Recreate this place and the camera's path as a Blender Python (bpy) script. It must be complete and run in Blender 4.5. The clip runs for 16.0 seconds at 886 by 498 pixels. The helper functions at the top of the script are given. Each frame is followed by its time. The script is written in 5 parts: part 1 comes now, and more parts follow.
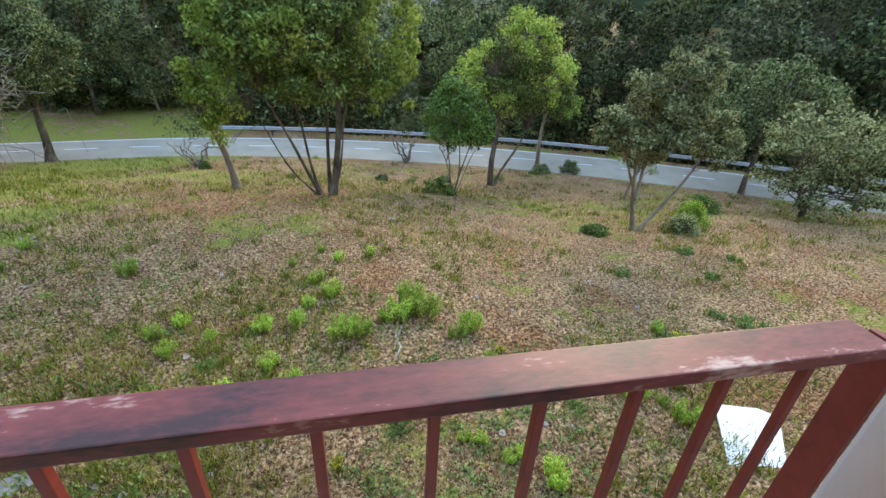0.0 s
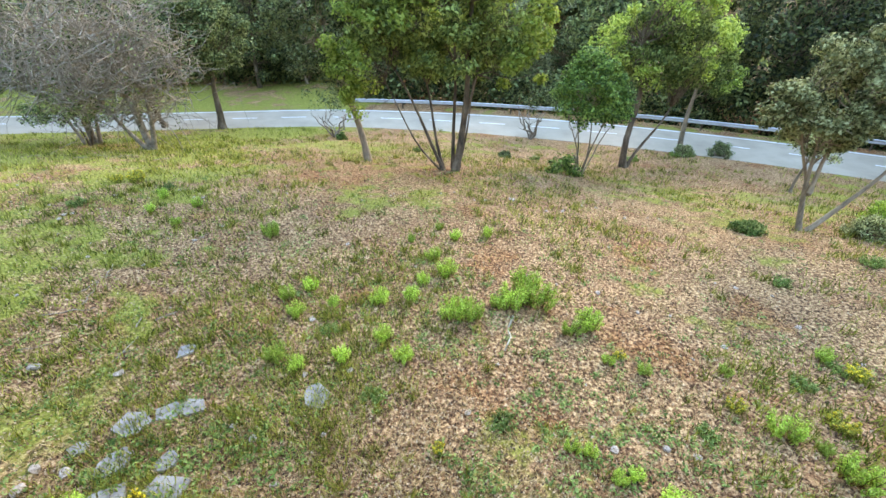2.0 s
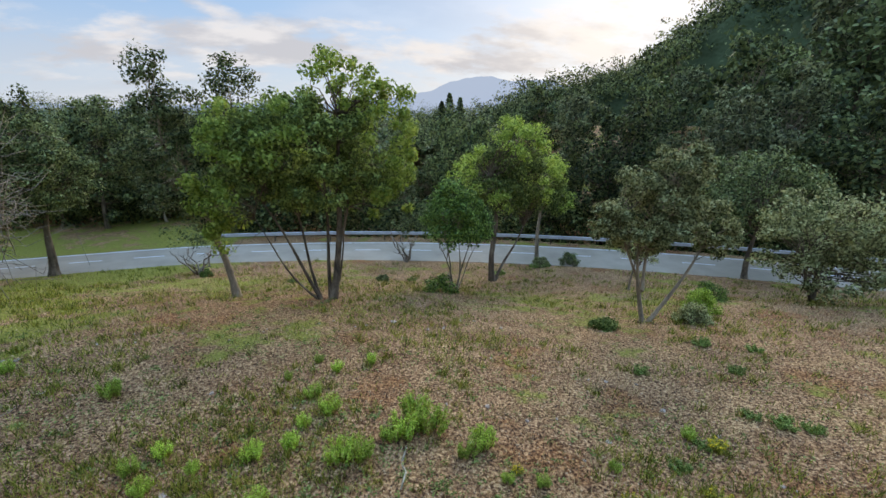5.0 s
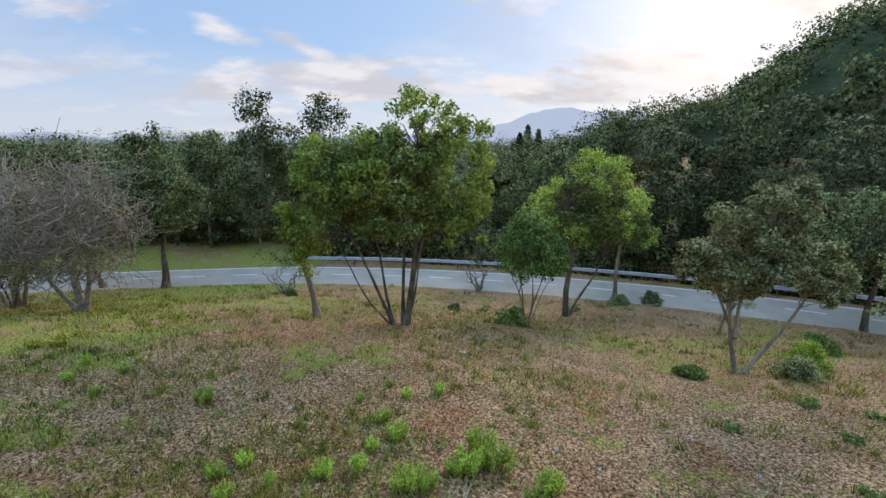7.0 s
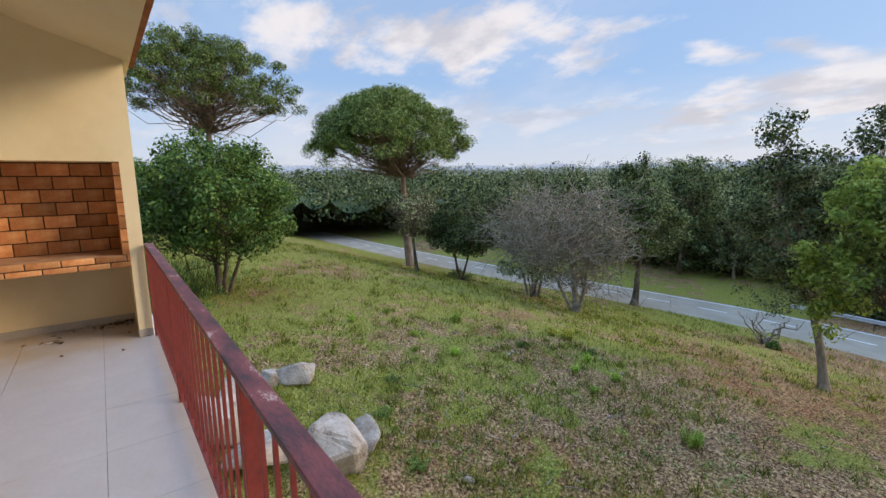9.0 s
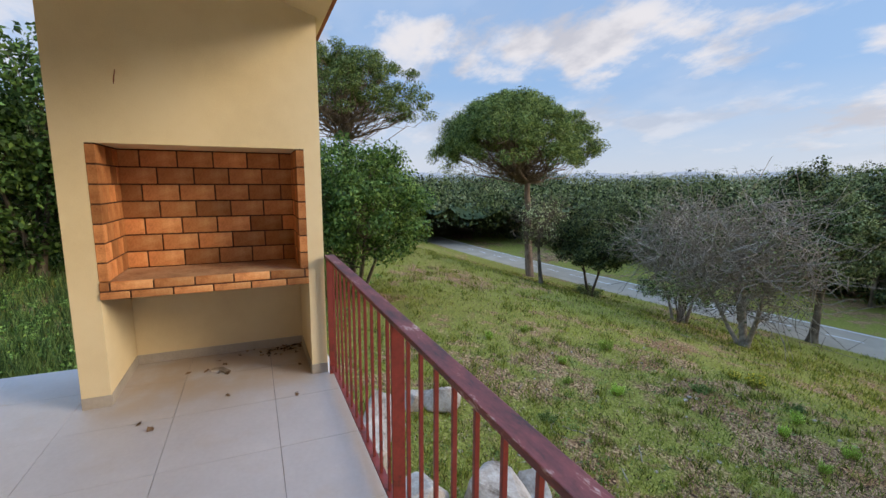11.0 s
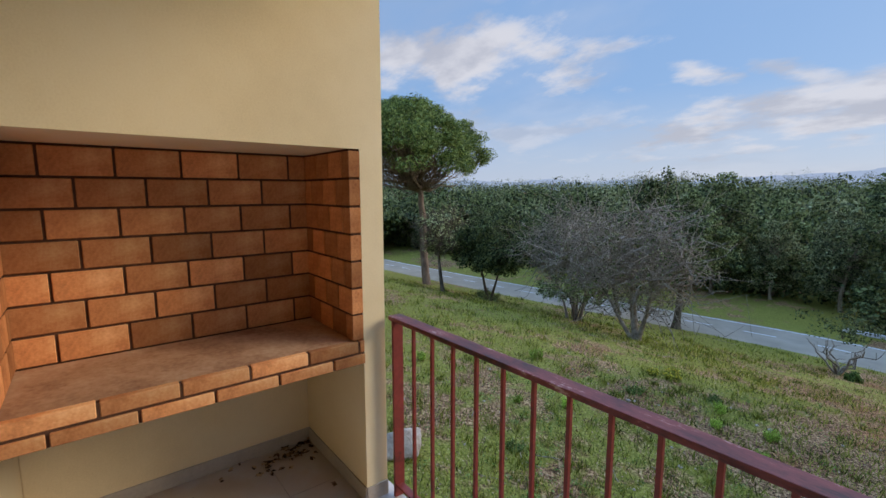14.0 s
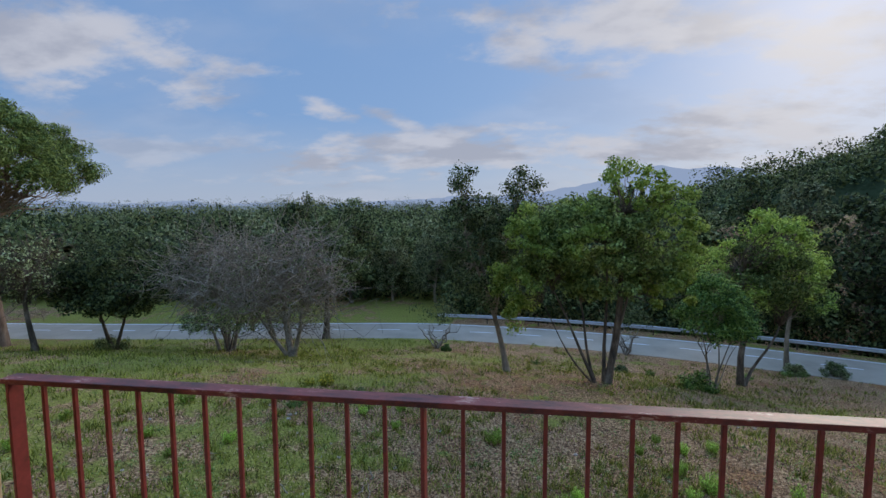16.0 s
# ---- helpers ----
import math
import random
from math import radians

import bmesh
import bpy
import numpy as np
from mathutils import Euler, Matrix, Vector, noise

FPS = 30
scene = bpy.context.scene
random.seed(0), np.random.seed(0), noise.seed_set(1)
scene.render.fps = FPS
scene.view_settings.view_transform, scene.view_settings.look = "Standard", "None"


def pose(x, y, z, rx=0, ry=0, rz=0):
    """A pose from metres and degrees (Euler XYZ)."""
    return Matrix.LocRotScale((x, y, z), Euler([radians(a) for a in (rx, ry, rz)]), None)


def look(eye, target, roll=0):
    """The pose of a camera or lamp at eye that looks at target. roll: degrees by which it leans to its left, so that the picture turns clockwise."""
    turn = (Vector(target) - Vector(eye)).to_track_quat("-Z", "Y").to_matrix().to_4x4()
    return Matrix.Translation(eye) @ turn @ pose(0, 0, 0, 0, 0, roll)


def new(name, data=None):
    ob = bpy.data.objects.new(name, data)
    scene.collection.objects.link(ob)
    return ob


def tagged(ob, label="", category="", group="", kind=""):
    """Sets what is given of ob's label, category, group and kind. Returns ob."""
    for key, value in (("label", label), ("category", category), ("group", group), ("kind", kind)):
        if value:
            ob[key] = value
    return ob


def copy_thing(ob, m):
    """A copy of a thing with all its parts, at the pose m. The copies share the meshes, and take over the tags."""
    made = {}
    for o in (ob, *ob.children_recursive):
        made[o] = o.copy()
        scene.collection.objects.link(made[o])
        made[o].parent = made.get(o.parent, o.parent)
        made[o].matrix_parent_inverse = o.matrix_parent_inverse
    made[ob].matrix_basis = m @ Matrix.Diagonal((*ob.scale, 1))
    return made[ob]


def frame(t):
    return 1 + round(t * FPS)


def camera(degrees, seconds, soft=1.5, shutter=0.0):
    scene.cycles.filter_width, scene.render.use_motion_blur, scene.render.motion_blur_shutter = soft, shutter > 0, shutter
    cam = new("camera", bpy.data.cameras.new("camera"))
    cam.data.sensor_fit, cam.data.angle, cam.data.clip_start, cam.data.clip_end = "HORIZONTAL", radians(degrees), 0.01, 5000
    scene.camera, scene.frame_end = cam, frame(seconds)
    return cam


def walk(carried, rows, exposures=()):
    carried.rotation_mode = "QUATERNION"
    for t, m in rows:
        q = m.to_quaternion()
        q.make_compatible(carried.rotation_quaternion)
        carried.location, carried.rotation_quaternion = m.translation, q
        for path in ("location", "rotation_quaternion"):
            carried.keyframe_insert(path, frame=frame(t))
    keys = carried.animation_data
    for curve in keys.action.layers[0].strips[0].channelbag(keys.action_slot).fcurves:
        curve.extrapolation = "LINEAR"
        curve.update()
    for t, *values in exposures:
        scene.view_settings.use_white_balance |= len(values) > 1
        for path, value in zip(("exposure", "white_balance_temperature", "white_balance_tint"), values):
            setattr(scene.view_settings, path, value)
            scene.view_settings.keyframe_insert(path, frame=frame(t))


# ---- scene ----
cam = camera(89.9, 16.0)

PATH = [
    (0, (1.155, 0.305, 1.311), (1.55, 2.023, 0.365), 3.2),
    (0.5, (1.019, 0.361, 1.318), (1.165, 2.058, 0.269), 2.8),
    (1, (0.966, 0.414, 1.329), (0.995, 2.108, 0.267), 2.0),
    (1.5, (1.04, 0.528, 1.324), (0.972, 2.214, 0.25), 0.9),
    (2, (1.126, 0.64, 1.316), (1.009, 2.336, 0.262), -0.3),
    (2.5, (1.173, 0.64, 1.321), (1.06, 2.39, 0.358), -0.7),
    (3, (1.191, 0.64, 1.328), (1.088, 2.449, 0.482), -1.0),
    (3.5, (1.189, 0.64, 1.355), (1.094, 2.498, 0.619), -1.1),
    (4, (1.185, 0.64, 1.375), (1.191, 2.533, 0.731), -1.0),
    (4.5, (1.19, 0.64, 1.35), (1.464, 2.533, 0.764), 0.0),
    (4.7, (1.194, 0.64, 1.329), (1.603, 2.513, 0.759), 0.6),
    (6.8, (1.175, 0.64, 1.384), (1.489, 2.567, 0.951), 1.3),
    (7, (1.168, 0.565, 1.414), (1.258, 2.516, 0.986), 0.6),
    (7.5, (0.838, 0.409, 1.462), (0.405, 2.318, 1.054), -0.1),
    (8, (0.615, 0.347, 1.473), (-0.315, 2.077, 1.096), -0.7),
    (8.4, (0.453, 0.357, 1.511), (-0.799, 1.874, 1.151), -1.4),
    (8.7, (0.272, 0.369, 1.552), (-1.175, 1.707, 1.213), -1.0),
    (10.8, (-1.591, 0.227, 1.452), (-3.367, 1.098, 1.156), 0.5),
    (11, (-1.71, 0.169, 1.458), (-3.529, 0.949, 1.167), 0.2),
    (11.5, (-1.974, 0.058, 1.468), (-3.869, 0.629, 1.183), 0.0),
    (12, (-2.249, 0.045, 1.503), (-4.178, 0.482, 1.209), 0.8),
    (12.5, (-2.505, -0.032, 1.457), (-4.442, 0.373, 1.161), 0.5),
    (13, (-2.787, -0.19, 1.472), (-4.705, 0.294, 1.174), 0.2),
    (13.5, (-3.086, -0.311, 1.485), (-4.906, 0.468, 1.201), 0.1),
    (14, (-3.302, -0.429, 1.516), (-4.853, 0.807, 1.257), -0.0),
    (14.5, (-3.373, -0.551, 1.556), (-4.493, 1.088, 1.316), -0.6),
    (15, (-3.318, -0.588, 1.58), (-3.986, 1.286, 1.375), 0.0),
    (15.5, (-3.152, -0.72, 1.585), (-3.6, 1.221, 1.404), 0.1),
    (16, (-3.088, -0.801, 1.574), (-3.366, 1.173, 1.411), -0.3),
]
EXPO = [(0, 1.15, 8600, 9), (1.3, 1.85, 8800, 9), (2.3, 1.8, 8800, 9), (3.0, 0.8, 8700, 8), (3.5, 0.48, 8600, 9), (4.5, 0.6, 8500, 9), (6.8, 0.68, 8200, 11), (8.7, 0.7, 8200, 12), (11, 0.62, 8000, 10), (14, 0.4, 7400, 10), (16, 0.05, 7000, 10)]
walk(cam, [(t, look(eye, target, roll)) for t, eye, target, roll in PATH], EXPO)

# ---- world, sun ----
SUN_AZ, SUN_EL = radians(34), radians(24)
world = bpy.data.worlds.new("world")
scene.world = world
world.use_nodes = True
wn, wl = world.node_tree.nodes, world.node_tree.links
wn.clear()
wout = wn.new("ShaderNodeOutputWorld")
wbg = wn.new("ShaderNodeBackground")
wbg.inputs["Strength"].default_value = 0.10
sky = wn.new("ShaderNodeTexSky")
sky.sky_type, sky.sun_disc = "NISHITA", False
sky.sun_elevation, sky.sun_rotation = SUN_EL, SUN_AZ
sky.dust_density, sky.air_density, sky.ozone_density = 1.0, 1.0, 1.5
wtc = wn.new("ShaderNodeTexCoord")
wsep = wn.new("ShaderNodeSeparateXYZ")
wl.new(wtc.outputs["Generated"], wsep.inputs[0])


def wmath(op, a, b=0.0, c=0.0, clamp=False):
    n = wn.new("ShaderNodeMath")
    n.operation, n.use_clamp = op, clamp
    for i, v in enumerate((a, b, c)):
        if isinstance(v, (int, float)):
            n.inputs[i].default_value = v
        else:
            wl.new(v, n.inputs[i])
    return n.outputs[0]


def wmix(f, a, b):
    n = wn.new("ShaderNodeMix")
    n.data_type = "RGBA"
    for sock, v in ((n.inputs[0], f), (n.inputs[6], a), (n.inputs[7], b)):
        if isinstance(v, (int, float, tuple)):
            sock.default_value = v
        else:
            wl.new(v, sock)
    return n.outputs[2]


up = wmath("MAXIMUM", wsep.outputs[2], 0.0)
low = wmath("ADD", up, 0.26)
comb = wn.new("ShaderNodeCombineXYZ")
wl.new(wmath("DIVIDE", wsep.outputs[0], low), comb.inputs[0])
wl.new(wmath("DIVIDE", wsep.outputs[1], low), comb.inputs[1])


def cloud(scale, lo, hi, offset, detail=7.0, rough=0.55):
    m = wn.new("ShaderNodeMapping")
    m.inputs["Location"].default_value = offset
    m.inputs["Scale"].default_value = (1.0, 1.35, 1.0)
    wl.new(comb.outputs[0], m.inputs[0])
    t = wn.new("ShaderNodeTexNoise")
    t.inputs["Scale"].default_value, t.inputs["Detail"].default_value, t.inputs["Roughness"].default_value = scale, detail, rough
    wl.new(m.outputs[0], t.inputs["Vector"])
    r = wn.new("ShaderNodeMapRange")
    r.interpolation_type = "SMOOTHSTEP"
    r.inputs["From Min"].default_value, r.inputs["From Max"].default_value = lo, hi
    wl.new(t.outputs["Fac"], r.inputs["Value"])
    return r.outputs[0]


azimuth = wmath("ARCTAN2", wsep.outputs[0], wsep.outputs[1])
height = wmath("ARCSINE", wsep.outputs[2])
fleece = cloud(2.6, 0.30, 0.70, (1.3, 4.4, 0.0), 8.0, 0.6)
wisps = cloud(0.85, 0.44, 0.64, (5.3, 0.4, 0.0), 6.0, 0.5)


def cloud_bank(az, el, wide, high, lean=0.0, weight=1.0):
    """One bank of cloud by its bearing, height, half sizes and lean, in degrees, its rim frayed."""
    da = wmath("SUBTRACT", azimuth, radians(az))
    u = wmath("DIVIDE", da, radians(wide))
    v = wmath("DIVIDE", wmath("SUBTRACT", wmath("SUBTRACT", height, radians(el)), wmath("MULTIPLY", da, lean)), radians(high))
    r = wmath("SQRT", wmath("ADD", wmath("MULTIPLY", u, u), wmath("MULTIPLY", v, v)))
    r = wmath("SUBTRACT", wmath("ADD", r, 0.58), wmath("MULTIPLY", fleece, 1.15))
    m = wn.new("ShaderNodeMapRange")
    m.interpolation_type = "SMOOTHSTEP"
    m.inputs["From Min"].default_value, m.inputs["From Max"].default_value = 1.2, 0.2
    m.inputs["To Max"].default_value = weight
    wl.new(r, m.inputs["Value"])
    return m.outputs[0]


cover = wmath("MULTIPLY", wisps, 0.22)
for bank in ((-54, 16, 24, 4.2, -0.04, 0.95), (-60, 7.5, 40, 3.0, 0.0, 0.5), (-22.5, 12.6, 4.5, 1.3, -0.3, 0.9), (-14, 11.4, 4, 1.0, -0.25, 0.8),
             (-8, 7.6, 26, 3.0, 0.05, 0.9), (22, 7.6, 24, 3.4, 0.0, 1.0), (18, 20, 26, 4.6, -0.1, 1.0), (38, 15, 15, 6.5, 0.0, 1.0),
             (-117, 14, 26, 6, 0.0, 0.7), (-28, 27, 22, 4, 0.1, 0.6), (60, 20, 30, 14, 0.0, 0.9)):
    cover = wmath("MAXIMUM", cover, cloud_bank(*bank))
shade = cloud(1.9, 0.44, 0.60, (7.4, 2.2, 0.0))
sun_dir = (math.sin(SUN_AZ) * math.cos(SUN_EL), math.cos(SUN_AZ) * math.cos(SUN_EL), math.sin(SUN_EL))
dot = wn.new("ShaderNodeVectorMath")
dot.operation = "DOT_PRODUCT"
wl.new(wtc.outputs["Generated"], dot.inputs[0])
dot.inputs[1].default_value = sun_dir
near_sun = wmath("POWER", wmath("MAXIMUM", dot.outputs["Value"], 0.0), 30.0)
cloud_col = wmix(wmath("MULTIPLY", shade, 0.85), (6.2, 6.6, 7.9, 1.0), (3.9, 4.3, 5.6, 1.0))
cloud_lit = wmix(wmath("MULTIPLY", near_sun, 0.8), cloud_col, (10.0, 9.9, 10.2, 1.0))
haze = wmath("SUBTRACT", 1.0, wmath("MULTIPLY", up, 5.0, clamp=True))
blue = wmix(0.75, sky.outputs[0], (2.2, 4.3, 8.6, 1.0))
base_sky = wmix(wmath("MULTIPLY", haze, 0.6), blue, (5.6, 6.2, 7.4, 1.0))
full = wmix(wmath("MULTIPLY", cover, 0.92), base_sky, cloud_lit)
zen = wn.new("ShaderNodeMapRange")
zen.interpolation_type = "SMOOTHSTEP"
zen.inputs["From Min"].default_value, zen.inputs["From Max"].default_value = 0.38, 0.95
zen.inputs["To Min"].default_value, zen.inputs["To Max"].default_value = 0.84, 3.0
wl.new(wsep.outputs[2], zen.inputs["Value"])
over = wn.new("ShaderNodeVectorMath")
over.operation = "SCALE"
wl.new(full, over.inputs[0])
wl.new(zen.outputs[0], over.inputs["Scale"])
wl.new(over.outputs[0], wbg.inputs["Color"])
wl.new(wbg.outputs[0], wout.inputs[0])

sun = new("sun", bpy.data.lights.new("sun", "SUN"))
sun.data.energy, sun.data.angle, sun.data.color = 1.5, radians(24), (1.0, 0.93, 0.82)
sun.matrix_world = look((0, 0, 30), Vector((0, 0, 30)) - Vector(sun_dir))


# ---- materials ----
def material(name, rough=0.8, metallic=0.0):
    m = bpy.data.materials.new(name)
    m.use_nodes = True
    b = m.node_tree.nodes["Principled BSDF"]
    b.inputs["Roughness"].default_value = rough
    b.inputs["Metallic"].default_value = metallic
    b.inputs["Specular IOR Level"].default_value = 0.12 if rough >= 0.75 else 0.5
    return m, m.node_tree.nodes, m.node_tree.links, b


def noise_tex(n, l, scale, detail=4.0, rough=0.55, coord="Object", stretch=(1, 1, 1)):
    tc = n.new("ShaderNodeTexCoord")
    mp = n.new("ShaderNodeMapping")
    mp.inputs["Scale"].default_value = stretch
    l.new(tc.outputs[coord], mp.inputs[0])
    t = n.new("ShaderNodeTexNoise")
    t.inputs["Scale"].default_value, t.inputs["Detail"].default_value, t.inputs["Roughness"].default_value = scale, detail, rough
    l.new(mp.outputs[0], t.inputs["Vector"])
    return t.outputs["Fac"]


def ramp(n, l, fac, stops):
    r = n.new("ShaderNodeValToRGB")
    e = r.color_ramp.elements
    while len(e) < len(stops):
        e.new(0.5)
    for k, (pos, col) in enumerate(stops):
        e[k].position, e[k].color = pos, (*col, 1.0)
    l.new(fac, r.inputs[0])
    return r.outputs["Color"]


def mix(n, l, fac, a, b, mode="MIX"):
    x = n.new("ShaderNodeMix")
    x.data_type, x.blend_type = "RGBA", mode
    for sock, v in ((x.inputs[0], fac), (x.inputs[6], a), (x.inputs[7], b)):
        if isinstance(v, (int, float)):
            sock.default_value = v
        elif isinstance(v, tuple):
            sock.default_value = (*v[:3], 1.0)
        else:
            l.new(v, sock)
    return x.outputs[2]


def bump(n, l, b, fac, strength=0.3, dist=0.01):
    u = n.new("ShaderNodeBump")
    u.inputs["Strength"].default_value, u.inputs["Distance"].default_value = strength, dist
    l.new(fac, u.inputs["Height"])
    l.new(u.outputs[0], b.inputs["Normal"])


def simple(name, stops, scale, rough=0.8, metallic=0.0, bump_s=0.3, bump_d=0.01, fine=60.0, coord="Object", stretch=(1, 1, 1), rand=0.0):
    """A colour ramp over a coarse noise, broken up by a fine one, with relief from both."""
    m, n, l, b = material(name, rough, metallic)
    a = noise_tex(n, l, scale, 5.0, 0.6, coord, stretch)
    f = noise_tex(n, l, fine, 3.0, 0.6, coord, stretch)
    s = n.new("ShaderNodeMath")
    s.operation, s.inputs[1].default_value, s.use_clamp = "MULTIPLY_ADD", 0.35, True
    l.new(f, s.inputs[0])
    sub = n.new("ShaderNodeMath")
    sub.operation, sub.inputs[1].default_value = "SUBTRACT", 0.175
    l.new(a, sub.inputs[0])
    l.new(sub.outputs[0], s.inputs[2])
    col = ramp(n, l, s.outputs[0], stops)
    if rand:
        oi = n.new("ShaderNodeObjectInfo")
        hs = n.new("ShaderNodeHueSaturation")
        mr = n.new("ShaderNodeMapRange")
        mr.inputs["To Min"].default_value, mr.inputs["To Max"].default_value = 1.0 - rand, 1.0 + rand
        l.new(oi.outputs["Random"], mr.inputs[0])
        l.new(mr.outputs[0], hs.inputs["Value"])
        l.new(col, hs.inputs["Color"])
        col = hs.outputs[0]
    l.new(col, b.inputs["Base Color"])
    bump(n, l, b, s.outputs[0], bump_s, bump_d)
    return m


def leaf_material(name, dark, mid, light, gloss=0.45, trans=0.3):
    m, n, l, b = material(name, gloss)
    b.inputs["Specular IOR Level"].default_value = 0.22
    g = n.new("ShaderNodeNewGeometry")
    oi = n.new("ShaderNodeObjectInfo")
    big = noise_tex(n, l, 1.5, 2.5, 0.6)
    s = n.new("ShaderNodeMath")
    s.operation = "MULTIPLY_ADD"
    s.inputs[1].default_value = 0.55
    l.new(g.outputs["Random Per Island"], s.inputs[0])
    s2 = n.new("ShaderNodeMath")
    s2.operation, s2.inputs[1].default_value = "MULTIPLY", 0.45
    l.new(big, s2.inputs[0])
    l.new(s2.outputs[0], s.inputs[2])
    col = ramp(n, l, s.outputs[0], [(0.29, dark), (0.5, mid), (0.71, light)])
    hs = n.new("ShaderNodeHueSaturation")
    mr = n.new("ShaderNodeMapRange")
    mr.inputs["To Min"].default_value, mr.inputs["To Max"].default_value = 0.68, 1.38
    l.new(oi.outputs["Random"], mr.inputs[0])
    l.new(mr.outputs[0], hs.inputs["Value"])
    l.new(col, hs.inputs["Color"])
    l.new(hs.outputs[0], b.inputs["Base Color"])
    tr = n.new("ShaderNodeBsdfTranslucent")
    l.new(hs.outputs[0], tr.inputs["Color"])
    mx = n.new("ShaderNodeMixShader")
    mx.inputs[0].default_value = trans
    l.new(b.outputs[0], mx.inputs[1])
    l.new(tr.outputs[0], mx.inputs[2])
    l.new(mx.outputs[0], n["Material Output"].inputs[0])
    return m


M_PLASTER = simple("cream_plaster", [(0.3, (0.74, 0.59, 0.36)), (0.5, (0.82, 0.67, 0.43)), (0.75, (0.87, 0.73, 0.50))], 1.2, 0.85, bump_s=0.25, bump_d=0.004, fine=140)
M_WHITE = simple("white_plaster", [(0.3, (0.62, 0.60, 0.56)), (0.7, (0.72, 0.70, 0.66))], 1.5, 0.85, bump_s=0.2, bump_d=0.004, fine=140)
M_BRICK = simple("orange_brick", [(0.25, (0.34, 0.115, 0.045)), (0.5, (0.60, 0.255, 0.105)), (0.75, (0.76, 0.43, 0.21))], 5.0, 0.85, bump_s=0.4, bump_d=0.004, fine=90, rand=0.40)
M_MORTAR = simple("dark_mortar", [(0.3, (0.07, 0.035, 0.022)), (0.7, (0.14, 0.07, 0.045))], 12, 0.95, fine=120)
M_TILE = simple("grey_floor_tile", [(0.3, (0.52, 0.48, 0.47)), (0.7, (0.62, 0.58, 0.57))], 1.6, 0.45, bump_s=0.05, bump_d=0.002, fine=40)
t_mat, t_n, t_l = M_TILE, M_TILE.node_tree.nodes, M_TILE.node_tree.links
t_b = t_n["Principled BSDF"]
t_geo, t_xyz = t_n.new("ShaderNodeNewGeometry"), t_n.new("ShaderNodeSeparateXYZ")
t_l.new(t_geo.outputs["Position"], t_xyz.inputs[0])
t_noise = t_n.new("ShaderNodeTexNoise")
t_noise.inputs["Scale"].default_value, t_noise.inputs["Detail"].default_value = 4.0, 6.0
t_l.new(t_geo.outputs["Position"], t_noise.inputs["Vector"])


def t_math(op, a, b):
    x = t_n.new("ShaderNodeMath")
    x.operation, x.use_clamp = op, True
    for sock, v in ((x.inputs[0], a), (x.inputs[1], b)):
        if isinstance(v, float):
            sock.default_value = v
        else:
            t_l.new(v, sock)
    return x.outputs[0]


def t_range(sock, a, b):
    x = t_n.new("ShaderNodeMapRange")
    x.interpolation_type = "SMOOTHSTEP"
    x.inputs["From Min"].default_value, x.inputs["From Max"].default_value = a, b
    t_l.new(sock, x.inputs["Value"])
    return x.outputs[0]


t_zone = t_math("MULTIPLY", t_math("MULTIPLY", t_range(t_xyz.outputs[0], -4.6, -5.25), t_range(t_xyz.outputs[1], -1.0, -0.6)), t_range(t_xyz.outputs[1], 0.75, 0.4))
t_dust = t_math("MULTIPLY", t_zone, t_range(t_noise.outputs["Fac"], 0.25, 0.62))
t_dust = t_math("MAXIMUM", t_math("MULTIPLY", t_dust, 0.75), t_math("MULTIPLY", t_range(t_noise.outputs["Fac"], 0.55, 0.8), 0.25))
t_l.new(mix(t_n, t_l, t_dust, t_b.inputs["Base Color"].links[0].from_socket, (0.52, 0.38, 0.25)), t_b.inputs["Base Color"])
M_GROUT = simple("grout", [(0.3, (0.20, 0.18, 0.17)), (0.7, (0.28, 0.26, 0.24))], 8, 0.9)
M_SKIRT = simple("skirting_tile", [(0.3, (0.36, 0.31, 0.26)), (0.7, (0.52, 0.46, 0.40))], 3, 0.5, bump_s=0.05)
M_REDPAINT = simple("red_oxide_paint", [(0.30, (0.08, 0.024, 0.02)), (0.42, (0.20, 0.032, 0.026)), (0.7, (0.30, 0.05, 0.04)), (0.82, (0.36, 0.16, 0.13))], 7.0, 0.5, bump_s=0.25, bump_d=0.002, fine=70)
M_RAILTOP = simple("maroon_paint_worn", [(0.34, (0.05, 0.016, 0.016)), (0.48, (0.15, 0.032, 0.030)), (0.62, (0.23, 0.05, 0.046)), (0.70, (0.50, 0.34, 0.31))], 13.0, 0.5, bump_s=0.3, bump_d=0.002, fine=140, stretch=(0.35, 1, 1))
M_ASH = simple("ash_dusted_brick", [(0.3, (0.28, 0.14, 0.08)), (0.5, (0.47, 0.27, 0.155)), (0.75, (0.62, 0.43, 0.28))], 3.0, 0.95, bump_s=0.4, bump_d=0.005, fine=50)
M_TERRACOTTA = simple("roof_tile_clay", [(0.3, (0.25, 0.09, 0.05)), (0.7, (0.42, 0.18, 0.10))], 6, 0.9)
M_BARK = simple("grey_bark", [(0.3, (0.045, 0.036, 0.028)), (0.5, (0.13, 0.095, 0.065)), (0.75, (0.27, 0.21, 0.15))], 4.0, 0.95, bump_s=0.8, bump_d=0.02, fine=30, stretch=(1, 1, 0.3))
M_PALEBARK = simple("pale_bark", [(0.3, (0.12, 0.10, 0.075)), (0.5, (0.27, 0.21, 0.145)), (0.75, (0.42, 0.34, 0.24))], 4.0, 0.95, bump_s=0.8, bump_d=0.02, fine=30, stretch=(1, 1, 0.3))
